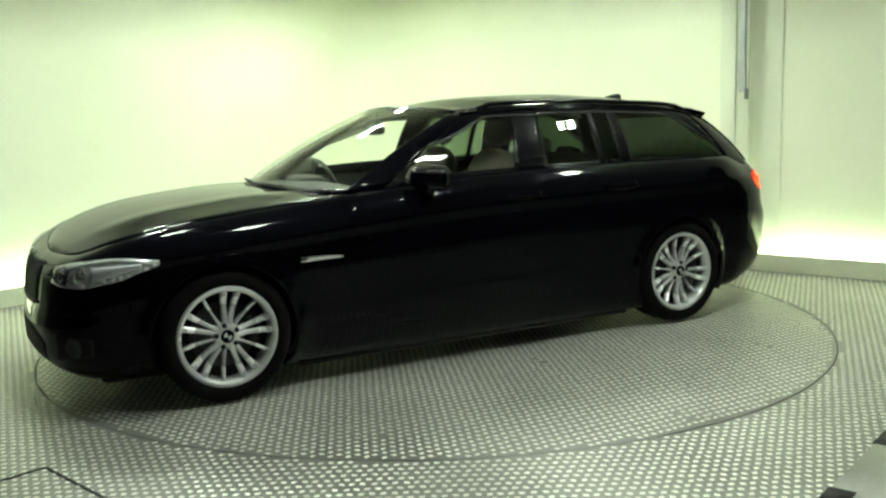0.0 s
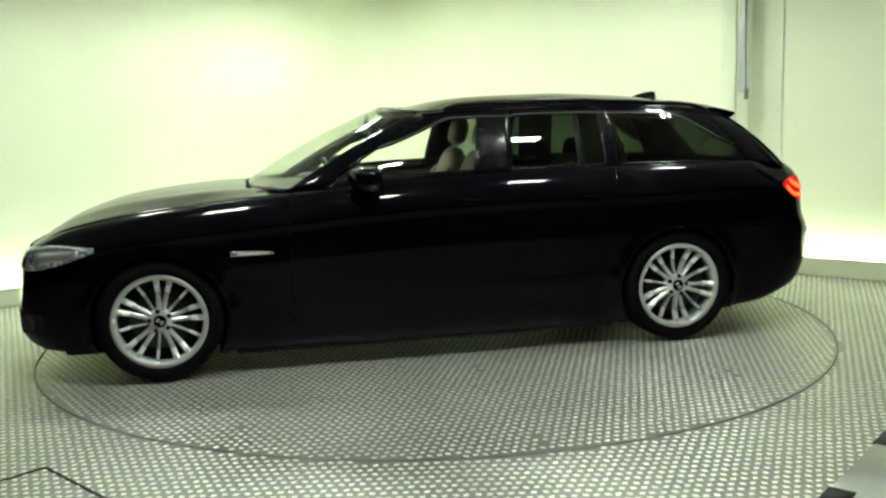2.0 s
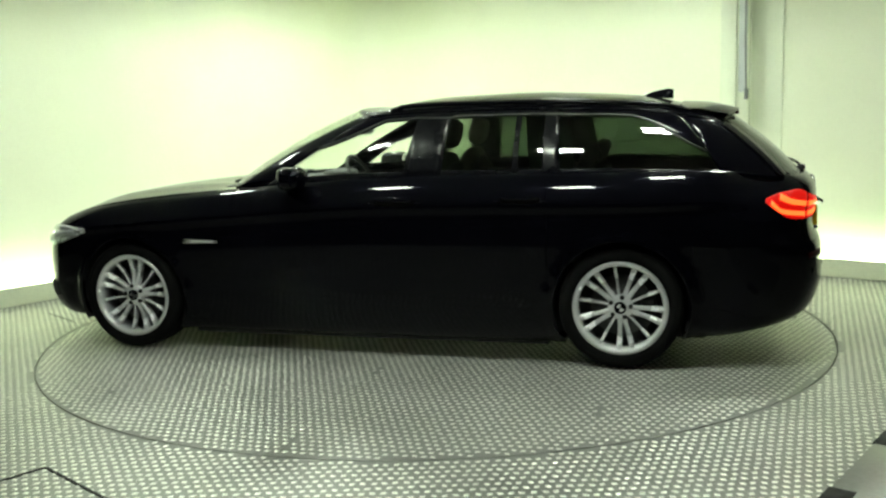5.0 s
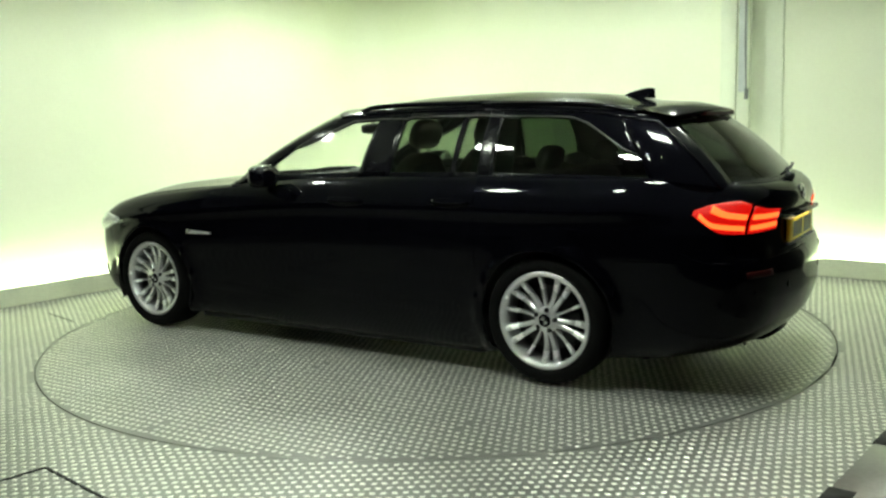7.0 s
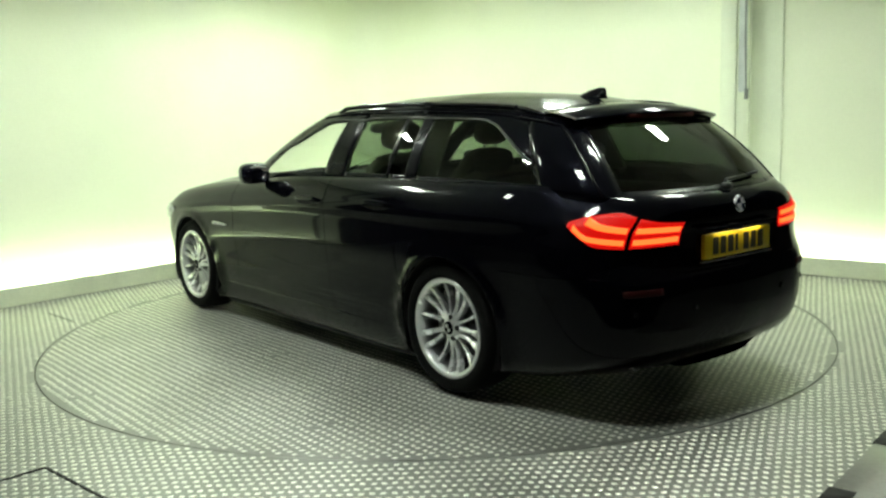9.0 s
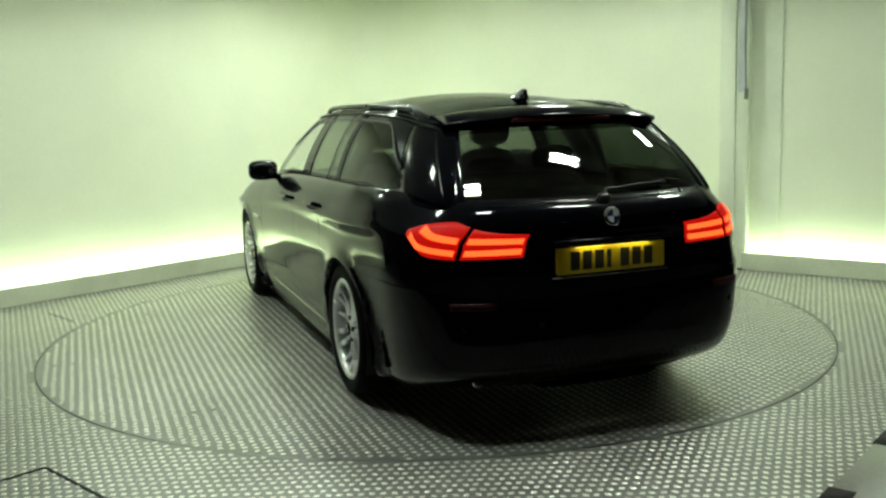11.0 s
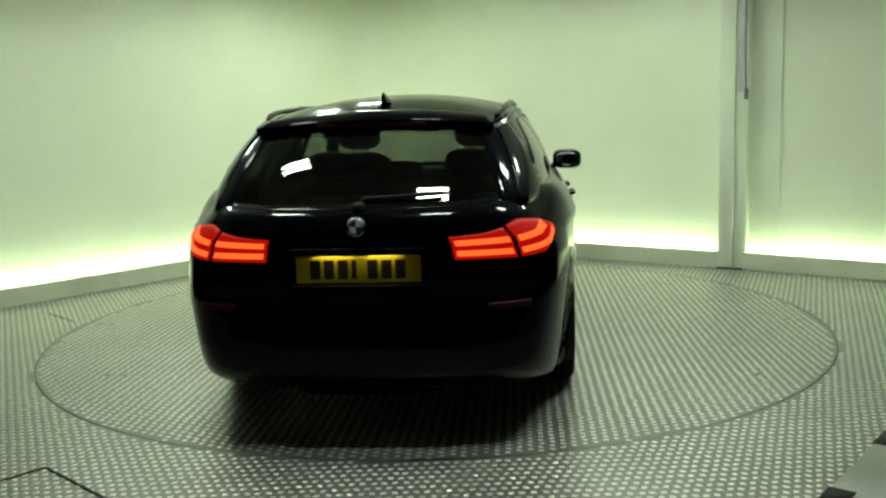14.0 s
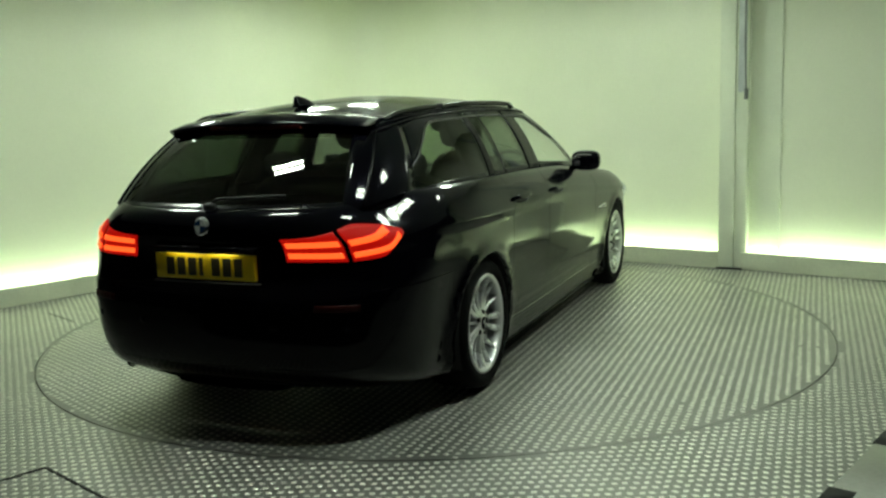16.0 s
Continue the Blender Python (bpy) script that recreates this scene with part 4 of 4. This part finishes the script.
        part("lower_intake", patch((0.0, 2.6), lambda f: 0.235, lambda f: 0.385 - 0.05 * f ** 3, 0.003, 0.01, 12, 4, mir), PLASTIC, car)
        part("side_intake", patch((3.4, 5.0), lambda f: 0.27 + 0.03 * f, lambda f: 0.405 - 0.02 * f, 0.002, 0.01, 10, 4, mir), PLASTIC, car)
        # mirror
        b = rounded(0.355, s * 0.962, 1.050, 0.082, 0.098, 0.066, 3.3)
        for v in b.verts:
            v.co.x += 0.35 * (abs(v.co.y) - 0.965) * -1 * (1 if v.co.x > 0.33 else 0.2)
        mirror = part("door_mirror", b, PAINT, car, "black door mirror")
        part("mirror_arm", tube([(0.40, s * 0.80, 0.985), (0.38, s * 0.86, 1.0), (0.365, s * 0.93, 1.025)], 0.022, 10), TRIM, mirror)
        part("mirror_glass", rounded(0.280, s * 0.960, 1.052, 0.004, 0.074, 0.046, 3), CHROME, mirror, "mirror glass")


def build_tail(car):
    # spoiler over the rear screen
    rows = []
    for j in range(-14, 15):
        f = j / 14
        y = 0.550 * f
        x0, x1 = -1.80 + 0.03 * f * f, -2.112 + 0.085 * f * f
        z0, z1 = 1.424 - 0.046 * f * f, 1.374 - 0.028 * f * f
        rows.append([Vector(p) for p in ((x0, y, z0), ((x0 + x1) / 2, y, (z0 + z1) / 2 + 0.014), (x1, y, z1), (x1 - 0.004, y, z1 - 0.012), (x1 + 0.03, y, z1 - 0.034), (x0, y, z0 - 0.060))])
    bm = sheet(rows)
    bmesh.ops.holes_fill(bm, edges=[e for e in bm.edges if e.is_boundary])
    bmesh.ops.recalc_face_normals(bm, faces=bm.faces[:])
    sp = part("roof_spoiler", bm, PAINT, car)
    part("high_brake_lamp", box(-2.106, -2.070, -0.25, 0.25, 1.338, 1.358, 0.004, 2), RED_REFLECTOR, sp, "long dark red brake lamp")
    # shark fin aerial
    rows = []
    for i in range(11):
        f = i / 10
        h, w = 0.068 * (f ** 0.6) * (1 if f < 0.85 else 1 - 1.2 * (f - 0.85)), 0.036 * math.sin(math.pi * min(0.98, 0.12 + f * 0.80)) ** 0.6
        x, z = -1.555 - 0.185 * f, 1.452 - 0.014 * f
        rows.append([Vector((x, w * a, z + h * b)) for a, b in ((-1, 0), (-0.75, 0.25), (-0.35, 0.7), (-0.12, 0.97), (0.12, 0.97), (0.35, 0.7), (0.75, 0.25), (1, 0))])
    bm = sheet(rows)
    bmesh.ops.holes_fill(bm, edges=[e for e in bm.edges if e.is_boundary])
    bmesh.ops.recalc_face_normals(bm, faces=bm.faces[:])
    part("roof_aerial", bm, PAINT, car, "black shark-fin aerial")
    # number plate with plain marks
    plate = part("number_plate", box(-2.536, -2.515, -0.26, 0.26, 0.706, 0.817, 0.003, 2), PLATE_YELLOW, car, "yellow number plate with black marks")
    y = 0.200
    for k in range(7):
        w = 0.020 if k == 3 else 0.042
        part("plate_mark", box(-2.5385, -2.535, y - w, y, 0.722, 0.801), PLATE_BLACK, plate, smooth=False)
        y -= w + 0.016 + (0.030 if k == 3 else 0)
    for y in (0.10, -0.10):
        part("plate_lamp", box(-2.553, -2.541, y - 0.07, y + 0.07, 0.838, 0.843, 0.001, 1), PLATE_LAMP, car, "small lit plate lamp")
    part("plate_trim", box(-2.560, -2.556, -0.28, 0.28, 0.832, 0.850, 0.001, 1, bm=box(-2.556, -2.51, -0.28, 0.28, 0.844, 0.852, 0.003, 2)), TRIM, car)
    # the highlight below the plate, modelled as a metal strip
    part("tailgate_highlight", box(-2.540, -2.50, -0.28, 0.28, 0.690, 0.697, 0.003, 1), DARK_METAL, car, "thin metal strip standing for the highlight under the plate")
    c = lathe([(0.0, 0.0), (0.036, -0.002), (0.041, -0.006), (0.041, -0.015), (0.0, -0.015)], 36, m=Matrix.Translation((-2.545, 0, 0.94)) @ Matrix.Rotation(radians(90), 4, "Z") @ Matrix.Rotation(radians(12), 4, "X"))
    badge = part("tail_badge", c, CHROME, car, "round enamel badge")
    for q in range(4):
        b = bmesh.new()
        vs = [b.verts.new((0, 0.002, 0))] + [b.verts.new((0.028 * math.cos(a), 0.002, 0.028 * math.sin(a))) for a in [math.pi / 2 * (q + k / 6) for k in range(7)]]
        b.faces.new(vs[::-1])
        b.transform(Matrix.Translation((-2.545, 0, 0.94)) @ Matrix.Rotation(radians(90), 4, "Z") @ Matrix.Rotation(radians(12), 4, "X"))
        part("badge_field", b, WHITE_ENAMEL if q % 2 else BLUE_ENAMEL, badge, smooth=False)
    # rear wiper, parked on the glass
    lift = Vector((-0.016, 0, 0.012))
    pts = [house_at(18.0, 0.07) + lift]
    for k in range(9):
        p = house_at(17.9 - 1.45 * k / 8, 0.125 + 0.03 * k / 8) + lift
        pts.append(Vector((p.x, -p.y, p.z)))
    wp = part("rear_wiper", tube(pts, 0.008, 8), PLASTIC, car, "black rear wiper")
    p = pts[0]
    part("wiper_pivot", rounded(p.x, 0, p.z - 0.006, 0.024, 0.028, 0.020, 2.5, 10), PLASTIC, wp)
    part("rear_diffuser", box(-2.38, -1.90, -0.60, 0.60, 0.225, 0.34, 0.03, 2), PLASTIC, car)


def build_cabin(car):
    part("dashboard", rounded(0.72, 0, 0.88, 0.26, 0.72, 0.115, 4), CABIN_DARK, car, "dark dashboard")
    part("instrument_hood", rounded(0.58, -0.37, 0.99, 0.10, 0.17, 0.035, 3), CABIN_DARK, car)
    part("centre_console", box(-0.35, 0.55, -0.12, 0.12, 0.30, 0.62, 0.03, 3), CABIN_DARK, car)
    part("cowl_panel", rounded(0.90, 0, 0.975, 0.10, 0.66, 0.018, 3), PLASTIC, car)
    tilt = Matrix.Translation((0.42, -0.37, 0.945)) @ Matrix.Rotation(radians(-65), 4, "Y")
    b = lathe([(0.183 + 0.014 * math.cos(a), 0.014 * math.sin(a)) for a in [math.pi * k / 4 for k in range(8)]], 40, "Z", m=tilt)
    rounded(0, 0, -0.01, 0.055, 0.075, 0.025, 3, 12, bm=b, m=tilt)
    for a in (90, -90, 180):
        box(0.03, 0.185, -0.016, 0.016, -0.012, 0.006, 0.004, 1, bm=b, m=tilt @ Matrix.Rotation(radians(a), 4, "Z"))
    part("steering_wheel", b, CABIN_DARK, car, "dark steering wheel")
    mir = part("rear_view_mirror", rounded(0.235, 0, 1.305, 0.022, 0.125, 0.036, 3), CABIN_DARK, car, "dark rear-view mirror")
    part("mirror_stalk", tube([(0.24, 0, 1.31), (0.235, 0, 1.37), (0.225, 0, 1.405)], 0.012), CABIN_DARK, mir)
    for s in (1, -1):
        y = 0.37 * s
        seat = part("front_seat", rounded(0.02, y, 0.52, 0.27, 0.25, 0.10, 3.2), LEATHER, car, "oyster leather front seat")
        lean = Matrix.Translation((-0.25, y, 0.58)) @ Matrix.Rotation(radians(-17), 4, "Y")
        back = part("seat_back", rounded(0, 0, 0.27, 0.075, 0.245, 0.335, 3.2, m=lean), LEATHER, seat)
        part("seat_shell", rounded(-0.055, 0, 0.26, 0.045, 0.225, 0.30, 3.2, m=lean), CABIN_DARK, seat, "dark seat back shell")
        for q in (-1, 1):
            part("bolster", rounded(0.045, q * 0.20, 0.22, 0.06, 0.05, 0.24, 2.6, 14, m=lean), LEATHER, seat)
        part("headrest", rounded(0.015, 0, 0.715, 0.055, 0.135, 0.088, 3.0, m=lean), LEATHER, seat)
        part("headrest_post", tube([lean @ Vector((0, 0.05, 0.56)), lean @ Vector((0.01, 0.05, 0.66))], 0.008), CHROME, seat)
        part("headrest_post", tube([lean @ Vector((0, -0.05, 0.56)), lean @ Vector((0.01, -0.05, 0.66))], 0.008), CHROME, seat)
        trim_rows = [[Vector((x, s * 0.845, z)) for z in (0.34, 0.6, 0.8, 0.99)] for x in (0.74, 0.3, -0.2, -0.7, -1.1)]
        part("door_trim", sheet(trim_rows), CABIN_DARK, car)
    bench = part("rear_seat", rounded(-0.80, 0, 0.53, 0.27, 0.66, 0.11, 4), LEATHER, car, "oyster leather rear bench")
    lean = Matrix.Translation((-1.08, 0, 0.58)) @ Matrix.Rotation(radians(-20), 4, "Y")
    part("bench_back", rounded(0, 0, 0.25, 0.08, 0.64, 0.29, 4, m=lean), LEATHER, bench)
    part("bench_shell", rounded(-0.06, 0, 0.25, 0.05, 0.62, 0.28, 4, m=lean), CABIN_DARK, bench)
    for y in (0.38, -0.38, 0.0):
        part("headrest", rounded(0.0, y, 0.585 if y else 0.55, 0.045, 0.125, 0.070 if y else 0.04, 3, m=lean), CABIN_DARK, bench, "dark rear headrest")
    part("load_cover", box(-2.28, -1.26, -0.60, 0.60, 0.955, 0.965, 0.004, 1), CABIN_DARK, car, "dark luggage cover")
    # windscreen wipers at rest
    for a, b in (((0.985, 0.42, 0.998), (0.99, -0.22, 1.006)), ((0.985, -0.10, 0.999), (0.90, -0.62, 1.006))):
        part("front_wiper", tube([a, Vector(a).lerp(Vector(b), 0.5) + Vector((0.02, 0, 0.012)), b], 0.008, 8), PLASTIC, car, "black windscreen wiper")


car = build_car()
build_running_gear(car)
build_lamps(car)
build_tail(car)
build_cabin(car)


# how far the table runs ahead of an even turn, in degrees by the second
DRIFT = [(0, 0.65), (4, 0.55), (8.5, 0.5), (10, 0.3), (12, -0.02), (13, 0.1), (14.5, 0.38), (15.5, 0.6), (16, 0.66)]


def motions():
    rows = []
    for i in range(33):
        t = i * 0.5
        turn = 207.731 - 8.8783 * t - 0.141 * (t - 8) ** 2 / 64 + spline(DRIFT, t)
        rows.append((t, pose(0, 0, 0, 0, 0, turn)))
    walk(turntable, rows)
    walk(car, [(t, m @ pose(0.1922, 0.0580, 0.003)) for t, m in rows])


motions()
